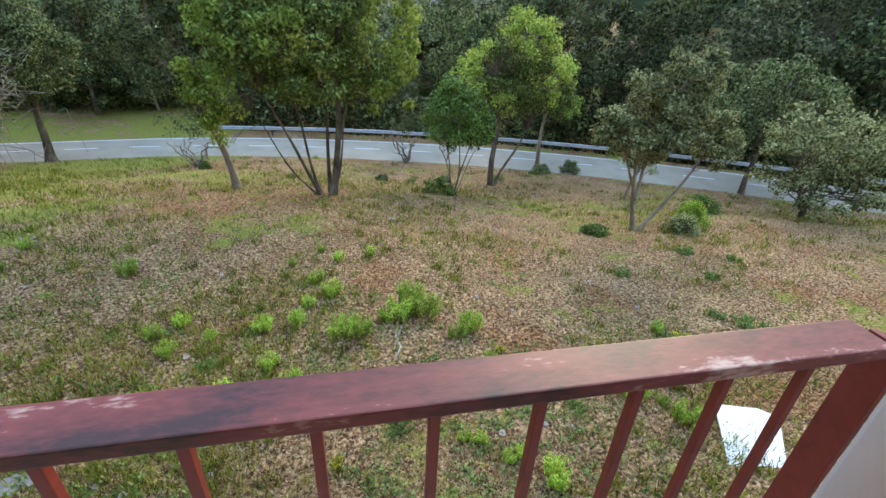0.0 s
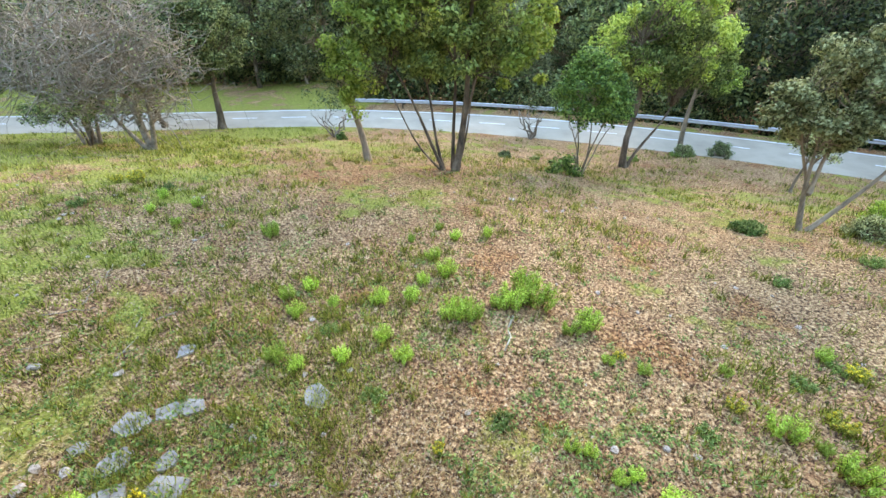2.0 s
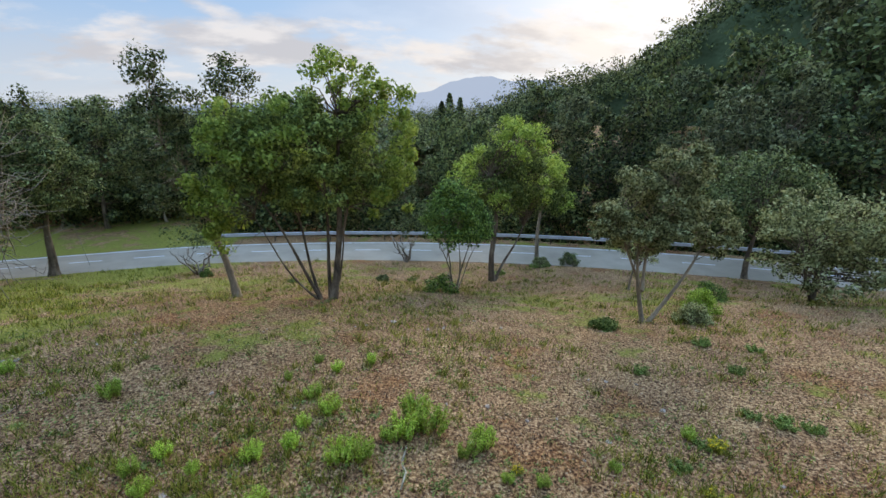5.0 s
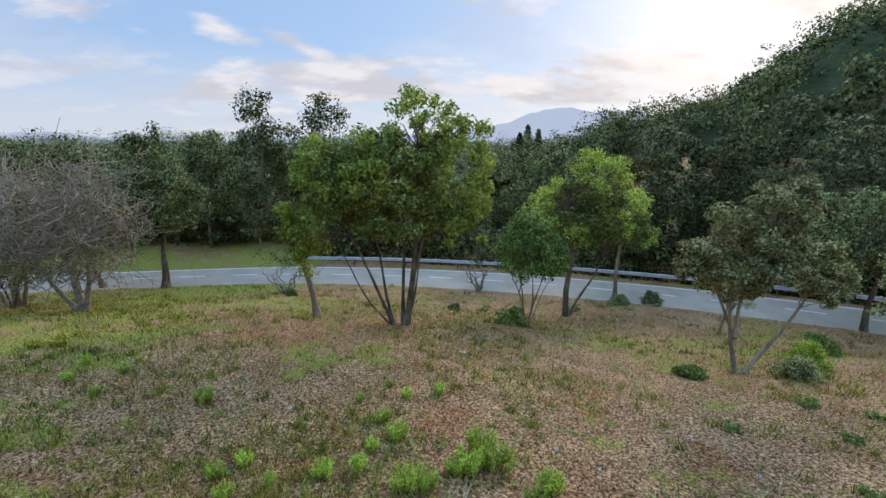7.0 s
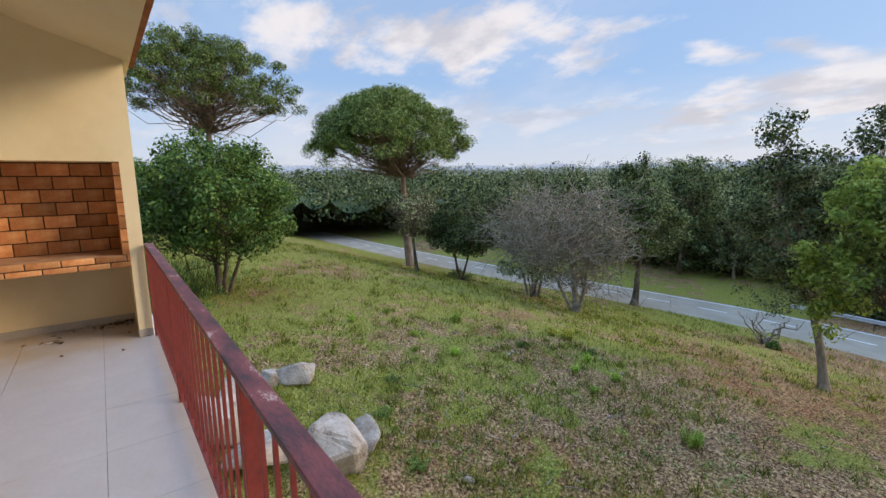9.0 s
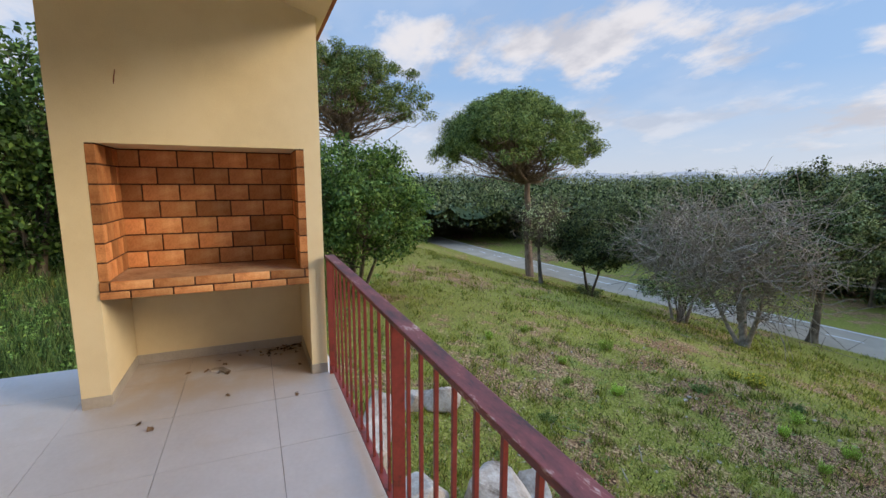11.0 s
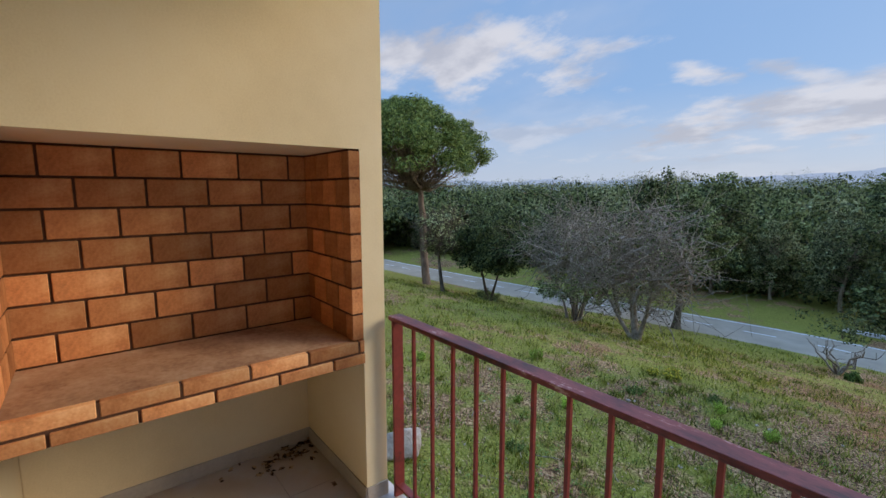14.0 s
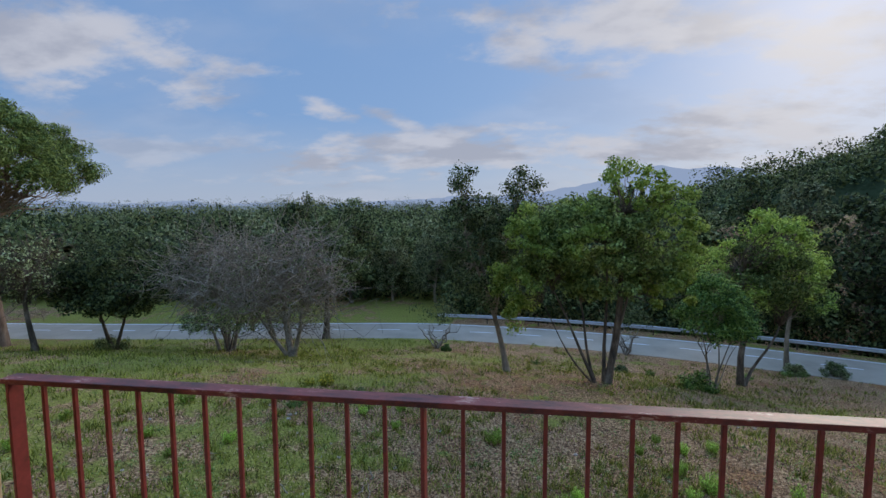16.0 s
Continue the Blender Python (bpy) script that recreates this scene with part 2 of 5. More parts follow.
M_PINEBARK = simple("pine_bark", [(0.3, (0.09, 0.055, 0.04)), (0.5, (0.22, 0.15, 0.11)), (0.75, (0.34, 0.25, 0.19))], 2.5, 0.95, bump_s=1.0, bump_d=0.04, fine=14, stretch=(1, 1, 0.35))
M_DEADTWIG = simple("dry_twigs", [(0.3, (0.13, 0.10, 0.075)), (0.7, (0.40, 0.335, 0.26))], 5.0, 0.95)
M_ROCK = simple("pale_limestone", [(0.30, (0.13, 0.09, 0.065)), (0.45, (0.34, 0.27, 0.215)), (0.72, (0.56, 0.48, 0.41))], 2.2, 0.9, bump_s=0.9, bump_d=0.03, fine=20)
M_ASPHALT = simple("worn_asphalt", [(0.3, (0.26, 0.218, 0.168)), (0.7, (0.36, 0.305, 0.238))], 0.5, 0.95, bump_s=0.3, bump_d=0.01, fine=30)
M_ROADPAINT = simple("road_paint", [(0.3, (0.5, 0.5, 0.5)), (0.7, (0.7, 0.7, 0.7))], 3.0, 0.6)
M_STEEL = simple("galvanised_steel", [(0.3, (0.36, 0.36, 0.36)), (0.7, (0.50, 0.50, 0.50))], 2.0, 0.45, 0.2, bump_s=0.1)
M_LEAF_LIME = leaf_material("lime_oak_leaves", (0.06, 0.09, 0.024), (0.14, 0.19, 0.05), (0.30, 0.37, 0.11), 0.6, trans=0.45)
# Lighter copy of the lime leaves: the lit crown rim, put into the colour.
M_LEAF_LIT_RIM = leaf_material("lit_rim_oak_leaves", (0.14, 0.21, 0.04), (0.26, 0.36, 0.06), (0.45, 0.54, 0.13), 0.6, trans=0.5)
M_LEAF_OAK = leaf_material("holm_oak_leaves", (0.03, 0.045, 0.015), (0.10, 0.135, 0.045), (0.27, 0.32, 0.13), 0.6)
M_LEAF_GREY = leaf_material("cork_oak_leaves", (0.07, 0.08, 0.030), (0.21, 0.235, 0.095), (0.48, 0.50, 0.25), 0.65, trans=0.42)
M_LEAF_DUSTY = leaf_material("dusty_forest_leaves", (0.030, 0.038, 0.016), (0.105, 0.122, 0.053), (0.27, 0.29, 0.14), 0.65)
M_LEAF_FOREST = leaf_material("forest_leaves", (0.018, 0.028, 0.010), (0.065, 0.090, 0.032), (0.19, 0.23, 0.085), 0.65)
M_NEEDLE = leaf_material("pine_needles", (0.05, 0.08, 0.022), (0.135, 0.19, 0.05), (0.30, 0.37, 0.10), 0.6)
M_LEAF_BRIGHT = leaf_material("bright_spurge_leaves", (0.16, 0.27, 0.03), (0.33, 0.50, 0.06), (0.52, 0.66, 0.13), 0.6, trans=0.4)
M_LEAF_BUSH = leaf_material("laurel_leaves", (0.045, 0.09, 0.02), (0.11, 0.20, 0.04), (0.24, 0.36, 0.08), 0.55, trans=0.35)
M_LEAF_HEDGE = leaf_material("hedge_oak_leaves", (0.025, 0.05, 0.012), (0.065, 0.12, 0.025), (0.17, 0.27, 0.06), 0.6, trans=0.3)
M_SLOPE = leaf_material("slope_weeds", (0.025, 0.05, 0.012), (0.065, 0.115, 0.028), (0.18, 0.25, 0.07), 0.6, 0.25)
M_GRASS = leaf_material("meadow_grass", (0.07, 0.09, 0.009), (0.20, 0.235, 0.026), (0.42, 0.41, 0.08), 0.6, 0.35)
M_WEEDS = leaf_material("tall_weeds", (0.06, 0.11, 0.02), (0.14, 0.225, 0.05), (0.30, 0.38, 0.11), 0.6, 0.35)
M_STRAW = leaf_material("dry_grass", (0.11, 0.064, 0.026), (0.31, 0.205, 0.085), (0.60, 0.455, 0.21), 0.7, 0.2)

M_GROUND, gn, gl, gb = material("meadow_soil", 0.95)
g_big = noise_tex(gn, gl, 0.16, 4.0, 0.6)
g_mid = noise_tex(gn, gl, 1.1, 6.0, 0.65)
g_fine = noise_tex(gn, gl, 17.0, 5.0, 0.7)
g_soil = ramp(gn, gl, g_fine, [(0.39, (0.036, 0.019, 0.010)), (0.5, (0.225, 0.130, 0.070)), (0.66, (0.60, 0.43, 0.245))])
g_green = ramp(gn, gl, g_fine, [(0.3, (0.050, 0.046, 0.010)), (0.5, (0.180, 0.175, 0.032)), (0.7, (0.38, 0.34, 0.095))])
g_sum = gn.new("ShaderNodeMath")
g_sum.operation, g_sum.inputs[1].default_value = "MULTIPLY_ADD", 0.8
gl.new(g_mid, g_sum.inputs[0])
gl.new(g_big, g_sum.inputs[2])
g_tc, g_xyz = gn.new("ShaderNodeTexCoord"), gn.new("ShaderNodeSeparateXYZ")
gl.new(g_tc.outputs["Object"], g_xyz.inputs[0])
g_west = gn.new("ShaderNodeMapRange")
g_west.inputs["From Min"].default_value, g_west.inputs["From Max"].default_value = -3.0, -11.0
g_west.inputs["To Max"].default_value = 0.17
gl.new(g_xyz.outputs[0], g_west.inputs[0])
g_more = gn.new("ShaderNodeMath")
g_more.operation = "ADD"
gl.new(g_sum.outputs[0], g_more.inputs[0])
gl.new(g_west.outputs[0], g_more.inputs[1])
g_mask = gn.new("ShaderNodeMapRange")
g_mask.inputs["From Min"].default_value, g_mask.inputs["From Max"].default_value = 0.95, 1.03
gl.new(g_more.outputs[0], g_mask.inputs[0])
g_red = ramp(gn, gl, noise_tex(gn, gl, 0.55, 5.0, 0.65), [(0.38, (1.15, 1.06, 0.95)), (0.52, (0.95, 0.85, 0.80)), (0.62, (0.86, 0.64, 0.50))])
gl.new(mix(gn, gl, g_mask.outputs[0], mix(gn, gl, 1.0, g_soil, g_red, "MULTIPLY"), g_green), gb.inputs["Base Color"])
bump(gn, gl, gb, g_fine, 0.8, 0.03)

M_LIGHTWOOD = simple("bleached_wood", [(0.3, (0.36, 0.30, 0.22)), (0.7, (0.55, 0.48, 0.38))], 6.0, 0.9)
M_LITTER = leaf_material("fallen_leaves", (0.024, 0.013, 0.008), (0.16, 0.088, 0.050), (0.50, 0.36, 0.22), 0.8, 0.0)
material_yellow = leaf_material("yellow_petals", (0.45, 0.30, 0.01), (0.62, 0.45, 0.02), (0.75, 0.6, 0.05), 0.6, 0.2)
M_HILL = simple("wooded_hills", [(0.3, (0.03, 0.045, 0.02)), (0.5, (0.06, 0.085, 0.04)), (0.75, (0.11, 0.14, 0.07))], 0.02, 0.95, bump_s=1.0, bump_d=4.0, fine=0.25)


# Plain emission, so the surface shows one even tone whatever lights it.
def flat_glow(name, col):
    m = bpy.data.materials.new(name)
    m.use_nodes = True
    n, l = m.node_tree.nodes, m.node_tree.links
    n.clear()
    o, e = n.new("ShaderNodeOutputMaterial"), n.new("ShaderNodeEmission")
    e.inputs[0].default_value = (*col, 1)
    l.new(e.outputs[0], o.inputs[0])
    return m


# Far land glows by itself: haze and daylight are put into its blue.
M_MOUNT_GLOW = flat_glow("haze_glow_mountains", (0.25, 0.34, 0.54))
M_RIDGE_GLOW = flat_glow("haze_glow_ridge", (0.17, 0.24, 0.33))


# ---- mesh helpers ----
def link_mesh(name, verts, faces, mat, parent=None, label="", smooth=False):
    me = bpy.data.meshes.new(name)
    me.from_pydata([tuple(v) for v in verts], [], [tuple(f) for f in faces])
    me.materials.append(mat)
    if smooth:
        me.polygons.foreach_set("use_smooth", [True] * len(me.polygons))
    me.update()
    ob = new(name, me)
    if parent is not None:
        ob.parent = parent
    return tagged(ob, label)


def quad_mesh(name, co, mat, parent=None, label=""):
    """A mesh of separate quads: co has the shape (n, 4, 3)."""
    n = len(co)
    me = bpy.data.meshes.new(name)
    me.vertices.add(n * 4)
    me.vertices.foreach_set("co", np.asarray(co, dtype=np.float32).ravel())
    me.loops.add(n * 4)
    me.loops.foreach_set("vertex_index", np.arange(n * 4, dtype=np.int32))
    me.polygons.add(n)
    me.polygons.foreach_set("loop_start", np.arange(0, n * 4, 4, dtype=np.int32))
    me.materials.append(mat)
    me.update(calc_edges=True)
    ob = new(name, me)
    if parent is not None:
        ob.parent = parent
    return tagged(ob, label)


def part(name, bm, mat, parent=None, label=""):
    me = bpy.data.meshes.new(name)
    bm.to_mesh(me)
    bm.free()
    me.materials.append(mat)
    ob = new(name, me)
    if parent is not None:
        ob.parent = parent
    return tagged(ob, label)


def box_bm(bm, x0, x1, y0, y1, z0, z1, bevel=0.0):
    vs = [bm.verts.new((x, y, z)) for x in (x0, x1) for y in (y0, y1) for z in (z0, z1)]
    fs = [(0, 1, 3, 2), (4, 6, 7, 5), (0, 4, 5, 1), (2, 3, 7, 6), (0, 2, 6, 4), (1, 5, 7, 3)]
    faces = [bm.faces.new([vs[i] for i in f]) for f in fs]
    if bevel:
        edges = list({e for f in faces for e in f.edges})
        bmesh.ops.bevel(bm, geom=edges, offset=bevel, segments=2, affect="EDGES", profile=0.6)
    return bm


def box(name, mat, parent, x0, x1, y0, y1, z0, z1, bevel=0.004, label=""):
    return part(name, box_bm(bmesh.new(), x0, x1, y0, y1, z0, z1, bevel), mat, parent, label)


def thing(name, label, category, at=(0, 0, 0), group="", kind=""):
    ob = new(name)
    ob.location = at
    return tagged(ob, label, category, group, kind)


def tube(verts, faces, pts, radii, sides=6):
    """Adds a tapered tube along pts to the lists."""
    pts = np.asarray(pts, float)
    d = np.gradient(pts, axis=0)
    d /= np.linalg.norm(d, axis=1, keepdims=True) + 1e-9
    ref = np.array((0.31, 0.95, 0.05))
    u = np.cross(d, ref)
    u /= np.linalg.norm(u, axis=1, keepdims=True) + 1e-9
    w = np.cross(d, u)
    base = len(verts)
    for k in range(len(pts)):
        for s in range(sides):
            a = 2 * math.pi * s / sides
            verts.append(pts[k] + radii[k] * (math.cos(a) * u[k] + math.sin(a) * w[k]))
    for k in range(len(pts) - 1):
        for s in range(sides):
            a, b = base + k * sides + s, base + k * sides + (s + 1) % sides
            faces.append((a, b, b + sides, a + sides))
    faces.append(tuple(base + (len(pts) - 1) * sides + s for s in range(sides)))


def leaf_quads(rng, centres, n_each, radius, size, up=0.3, squash=0.8, aspect=0.55):
    """Folded little quads scattered in balls round the centres."""
    c = np.repeat(np.asarray(centres, float), n_each, axis=0)
    n = len(c)
    d = rng.normal(size=(n, 3))
    d /= np.linalg.norm(d, axis=1, keepdims=True)
    r = np.repeat(radius, n_each) if np.ndim(radius) else radius
    r = r * rng.random(n) ** 0.45
    p = c + d * r[:, None] * np.array((1, 1, squash))
    nrm = d + rng.normal(size=(n, 3)) * 0.7 + np.array((0, 0, up))
    nrm /= np.linalg.norm(nrm, axis=1, keepdims=True)
    t = np.cross(nrm, rng.normal(size=(n, 3)))
    t /= np.linalg.norm(t, axis=1, keepdims=True) + 1e-9
    b = np.cross(nrm, t)
    s = size * rng.uniform(0.6, 1.35, n)[:, None]
    return np.stack([p - t * s * 0.5, p - b * s * aspect * 0.5 + nrm * s * 0.08, p + t * s * 0.5, p + b * s * aspect * 0.5 + nrm * s * 0.08], axis=1)


# ---- lie of the land ----
ROAD_Z = -8.0
RISE = ((0.0, 0.0), (0.22, 0.06), (0.35, 0.12), (0.5, 0.28), (0.6, 0.45), (0.7, 0.62), (0.85, 0.86), (1.0, 1.0))


def road_near(x):
    """y of the road's near edge at x."""
    if x < -10:
        return 31.9 - 6.0 * (1 - math.exp(-((-10 - x) / 30) ** 1.3))
    return 31.9 - 0.0075 * (x + 10) ** 2


def road_way(x, off):
    """The point of the road at x, off metres beyond its near edge, and the way across it."""
    slope = (road_near(x + 0.1) - road_near(x - 0.1)) / 0.2
    ln = math.hypot(slope, 1)
    return x - slope / ln * off, road_near(x) + off / ln, -slope / ln, 1 / ln


def slope_z(v):
    """Height of the meadow at the share v of the way down to the road."""
    for (a, p), (b, q) in zip(RISE, RISE[1:]):
        if v <= b:
            return -3.3 - 4.7 * (p + (q - p) * (v - a) / (b - a))
    return ROAD_Z


def clamp(a, lo=0.0, hi=1.0):
    return min(max(a, lo), hi)


def ground_z(x, y):
    edge = max(road_near(x), 6.0)
    v = y / edge
    z = -3.3 + 0.13 * clamp(-y, 0, 30) if v <= 0 else slope_z(v)
    w = clamp(v)
    z += 0.55 * clamp((-x - 4) / 4) * (1 - w) ** 3 + 0.012 * clamp(-x - 3, 0, 15) * (1 - w)
    z -= 2.8 * clamp((x - 1) / 6) * w * (1 - w)
    gap = y - edge
    if gap > 6.4:
        q = gap - 6.4
        right = min(max((x + 8) / 10, 0), 1)
        z += (0.08 * (1 - right) - 0.25 * right) * min(q, 8)
        hill = min(max((x - 12) / 24, 0), 1)
        z += hill * min(max(q - 6, 0) * 0.45, 11)
    if 0 < v < 0.97:
        z += 0.06 * noise.noise(Vector((x * 0.35, y * 0.35, 0.0))) + 0.02 * noise.noise(Vector((x * 1.7, y * 1.7, 4.0)))
    return z


def make_ground():
    def axis(lo, hi, dense_lo, dense_hi, fine):
        a = list(np.arange(dense_lo, dense_hi + 1e-6, fine))
        step, p = fine * 1.25, dense_hi
        while p < hi:
            p += step
            step *= 1.22
            a.append(p)
        step, p = fine * 1.25, dense_lo
        while p > lo:
            p -= step
            step *= 1.22
            a.insert(0, p)
        return a
    xs = axis(-2500, 2500, -34, 24, 0.5)
    ys = axis(-400, 3000, -8, 48, 0.5)
    verts, faces = [], []
    for y in ys:
        for x in xs:
            r = math.hypot(x, y)
            z = ground_z(x, y) if r < 90 else min(ground_z(x * 90 / r, y * 90 / r), ROAD_Z - 1) - 6
            if -7.5 < x < 3 and y < 0.5:
                z = min(z, -0.5)
            verts.append((x, y, z))
    nx = len(xs)
    for j in range(len(ys) - 1):
        for i in range(nx - 1):
            faces.append((j * nx + i, j * nx + i + 1, (j + 1) * nx + i + 1, (j + 1) * nx + i))
    tagged(link_mesh("ground", verts, faces, M_GROUND, smooth=True), "sloping meadow of dry soil and patchy grass", "ground", kind="structure")


make_ground()


def ribbon(name, mat, off0, off1, z, x0, x1, step, label, kind="structure"):
    verts, faces = [], []
    xs = np.arange(x0, x1 + 1e-6, step)
    for x in xs:
        for o in (off0, off1):
            for dz in (0.0, -0.25):
                verts.append((*road_way(x, o)[:2], ROAD_Z + z + dz))
    for k in range(len(xs) - 1):
        a, b = 4 * k, 4 * k + 4
        faces += [(a, b, b + 2, a + 2), (a, a + 1, b + 1, b), (a + 2, b + 2, b + 3, a + 3)]
    return tagged(link_mesh(name, verts, faces, mat), label, name.split("_")[0], kind=kind)


ribbon("road", M_ASPHALT, -0.3, 4.6, 0.03, -75, 42, 1.0, "pale grey worn two-lane asphalt road")
ribbon("edge_line", M_ROADPAINT, 4.3, 4.42, 0.036, -75, 42, 1.0, "thin white painted line on the road")

# ---- terrace and house ----
FX, WX, EX = -5.10, -5.91, 1.94
floor = box("floor", M_GROUT, None, WX, EX + 0.4, -3.2, 0.70, -0.22, -0.006, 0.0)
tagged(floor, "concrete terrace slab with grey joints", "floor", kind="structure")
wall = box("wall_terrace", M_WHITE, None, WX + 0.08, EX + 0.25, 0.40, 0.62, -4.3, -0.22, 0.0)
tagged(wall, "white plastered wall under the terrace", "wall", kind="structure")
tagged(box("wall_terrace_west", M_WHITE, None, WX + 0.08, WX + 0.3, -3.2, 0.40, -4.3, -0.22, 0.0), "white plastered wall under the terrace", "wall", kind="structure")
tagged(box("wall_south", M_PLASTER, None, WX, EX + 0.3, -3.42, -3.2, -4.3, 3.9, 0.0), "plain cream plastered house wall", "wall", kind="structure")
tagged(box("wall_east", M_WHITE, None, EX + 0.11, EX + 0.36, -3.2, 0.20, -0.006, 2.72, 0.0), "pale plastered wall at the end of the terrace", "wall", kind="structure")
tagged(box("wall_parapet", M_WHITE, None, EX + 0.11, EX + 0.36, 0.20, 0.70, -0.006, 0.90, 0.01), "low pale plastered parapet beside the railing post", "wall", kind="structure")


def sloped(name, mat, y0, y1, z0, slope, thick, x0, x1, label):
    z1 = z0 + slope * (y0 - y1)
    v = [(x, y, z) for x in (x0, x1) for y, z in ((y0, z0), (y1, z1), (y1, z1 + thick), (y0, z0 + thick))]
    f = [(0, 1, 2, 3), (7, 6, 5, 4), (0, 4, 5, 1), (1, 5, 6, 2), (2, 6, 7, 3), (3, 7, 4, 0)]
    return tagged(link_mesh(name, v, f, mat), label, name.split("_")[0], kind="structure")


sloped("ceiling", M_PLASTER, 0.70, -3.2, 2.59, 0.31, 0.12, WX, EX + 0.3, "cream plastered sloping porch ceiling")
roof = sloped("roof", M_TERRACOTTA, 0.78, -3.4, 2.70, 0.31, 0.05, WX - 0.05, EX + 0.35, "clay tiled sloping roof")


def tiles():
    """Floor tiles of 0.6 by 0.6 m, cut along the slab's edges."""
    cache = {}
    xs = [-5.97 + 0.6 * k for k in range(0, 16)]
    ys = [0.245 - 0.6 * k for k in range(-1, 7)]
    for y in ys:
        for x in xs:
            x0, x1 = max(x, WX + 0.002), min(x + 0.597, EX + 0.108)
            y0, y1 = max(y, -3.195), min(y + 0.597, 0.698)
            if x1 - x0 < 0.03 or y1 - y0 < 0.03:
                continue
            key = (round(x1 - x0, 3), round(y1 - y0, 3))
            if key not in cache:
                bm = box_bm(bmesh.new(), 0, key[0], 0, key[1], -0.006, 0.0)
                me = bpy.data.meshes.new("tile")
                bm.to_mesh(me)
                bm.free()
                me.materials.append(M_TILE)
                cache[key] = me
            t = new("tile", cache[key])
            t.location = (x0, y0, 0)
            t.parent = floor


# ---- barbecue ----
def barbecue():
    bbq = thing("barbecue", "cream plastered masonry barbecue lined with orange bricks", "barbecue", (FX, -0.13, 0))
    inv = Matrix.Translation((-FX, 0.13, 0))

    def b(name, mat, x0, x1, y0, y1, z0, z1, bevel=0.006, label=""):
        o = box(name, mat, bbq, x0 - FX, x1 - FX, y0 + 0.13, y1 + 0.13, z0, z1, bevel, label)
        return o
    Y0, Y1, YA, YB = -0.912, 0.645, -0.752, 0.53
    b("pillar", M_PLASTER, WX, FX, Y0, YA, 0.0, 2.95, 0.0, label="cream plastered side pillar")
    b("pillar", M_PLASTER, WX, FX, YB, Y1, 0.0, 2.95, 0.0, label="cream plastered side pillar")
    b("hood", M_PLASTER, WX, FX, YA, YB, 1.70, 2.95, 0.0, label="tall cream plastered hood")
    b("back_wall", M_PLASTER, WX, WX + 0.08, YA, YB, 0.0, 0.70)
    b("firebox_back", M_MORTAR, WX, -5.612, YA, YB, 0.70, 1.70, 0.0, "dark sooty mortar joints")
    b("firebox_side", M_MORTAR, -5.612, FX - 0.006, YA, YA + 0.05, 0.83, 1.70, 0.0)
    b("firebox_side", M_MORTAR, -5.612, FX - 0.006, YB - 0.05, YB, 0.83, 1.70, 0.0)
    b("shelf_top", M_ASH, -5.60, FX - 0.02, YA, YB, 0.8215, 0.8275, 0.0, "ash and dust covered shelf top")
    b("shelf", M_MORTAR, -5.612, FX + 0.004, YA, YB, 0.715, 0.822, 0.0, "brick cooking shelf with dark joints")
    for y0, y1, x1 in ((Y0 - 0.001, YA + 0.001, FX + 0.008), (YB - 0.001, Y1 + 0.001, FX + 0.008)):
        b("skirting", M_SKIRT, FX, x1, y0, y1, 0.0, 0.075, 0.002)
    b("skirting", M_SKIRT, WX + 0.08, FX, YA, YA + 0.008, 0.0, 0.075, 0.002)
    b("skirting", M_SKIRT, WX + 0.08, FX, YB - 0.008, YB, 0.0, 0.075, 0.002)
    b("skirting", M_SKIRT, WX + 0.08, WX + 0.088, YA + 0.008, YB - 0.008, 0.0, 0.075, 0.002)
    return bbq


bbq = barbecue()
BRICKS = {}


def brick(x0, x1, y0, y1, z0, z1):
    key = (round(x1 - x0, 3), round(y1 - y0, 3), round(z1 - z0, 3))
    if key not in BRICKS:
        bm = box_bm(bmesh.new(), 0, key[0], 0, key[1], 0, key[2], 0.0)
        bmesh.ops.bevel(bm, geom=bm.edges[:], offset=0.003, segments=1, affect="EDGES")
        me = bpy.data.meshes.new("brick")
        bm.to_mesh(me)
        bm.free()
        me.materials.append(M_BRICK)
        BRICKS[key] = me
    o = new("brick", BRICKS[key])
    o.parent = bbq
    o.location = (x0 - FX, y0 + 0.13, z0)
    return o


def bricks():
    rng = random.Random(3)
    ya, yb, j = -0.702, 0.480, 0.010
    pitch = 0.124
    for c in range(7):
        z0 = 0.832 + c * pitch
        z1 = min(z0 + pitch - j, 1.698)
        y = ya + (-0.103 if c % 2 == 0 else 0.0)
        while y < yb:
            y0, y1 = max(y, ya), min(y + 0.230, yb)
            if y1 - y0 > 0.02:
                brick(-5.612, -5.604 + rng.uniform(-0.002, 0.002), y0, y1, z0, z1)
            y += 0.240
        x = -5.600 - (0.07 if c % 2 else 0.0)
        while x < FX - 0.01:
            x0, x1 = max(x, -5.600), min(x + 0.135, FX + 0.002)
            if FX - x1 < 0.04:
                x1 = FX + 0.002
            if x1 - x0 > 0.02:
                brick(x0, x1, -0.752 + 0.0, -0.696, z0, z1)
                brick(x0, x1, 0.474, 0.530, z0, z1)
            if x1 >= FX:
                break
            x += 0.145
    for layer, (z0, z1, shift) in enumerate(((0.716, 0.762, 0.07), (0.772, 0.826, 0.18))):
        y = -0.752 - shift
        while y < 0.53:
            y0, y1 = max(y, -0.752), min(y + 0.230, 0.530)
            if y1 - y0 > 0.02:
                brick(FX - 0.10, FX + 0.014 - layer * 0.006, y0, y1, z0, z1)
            y += 0.240


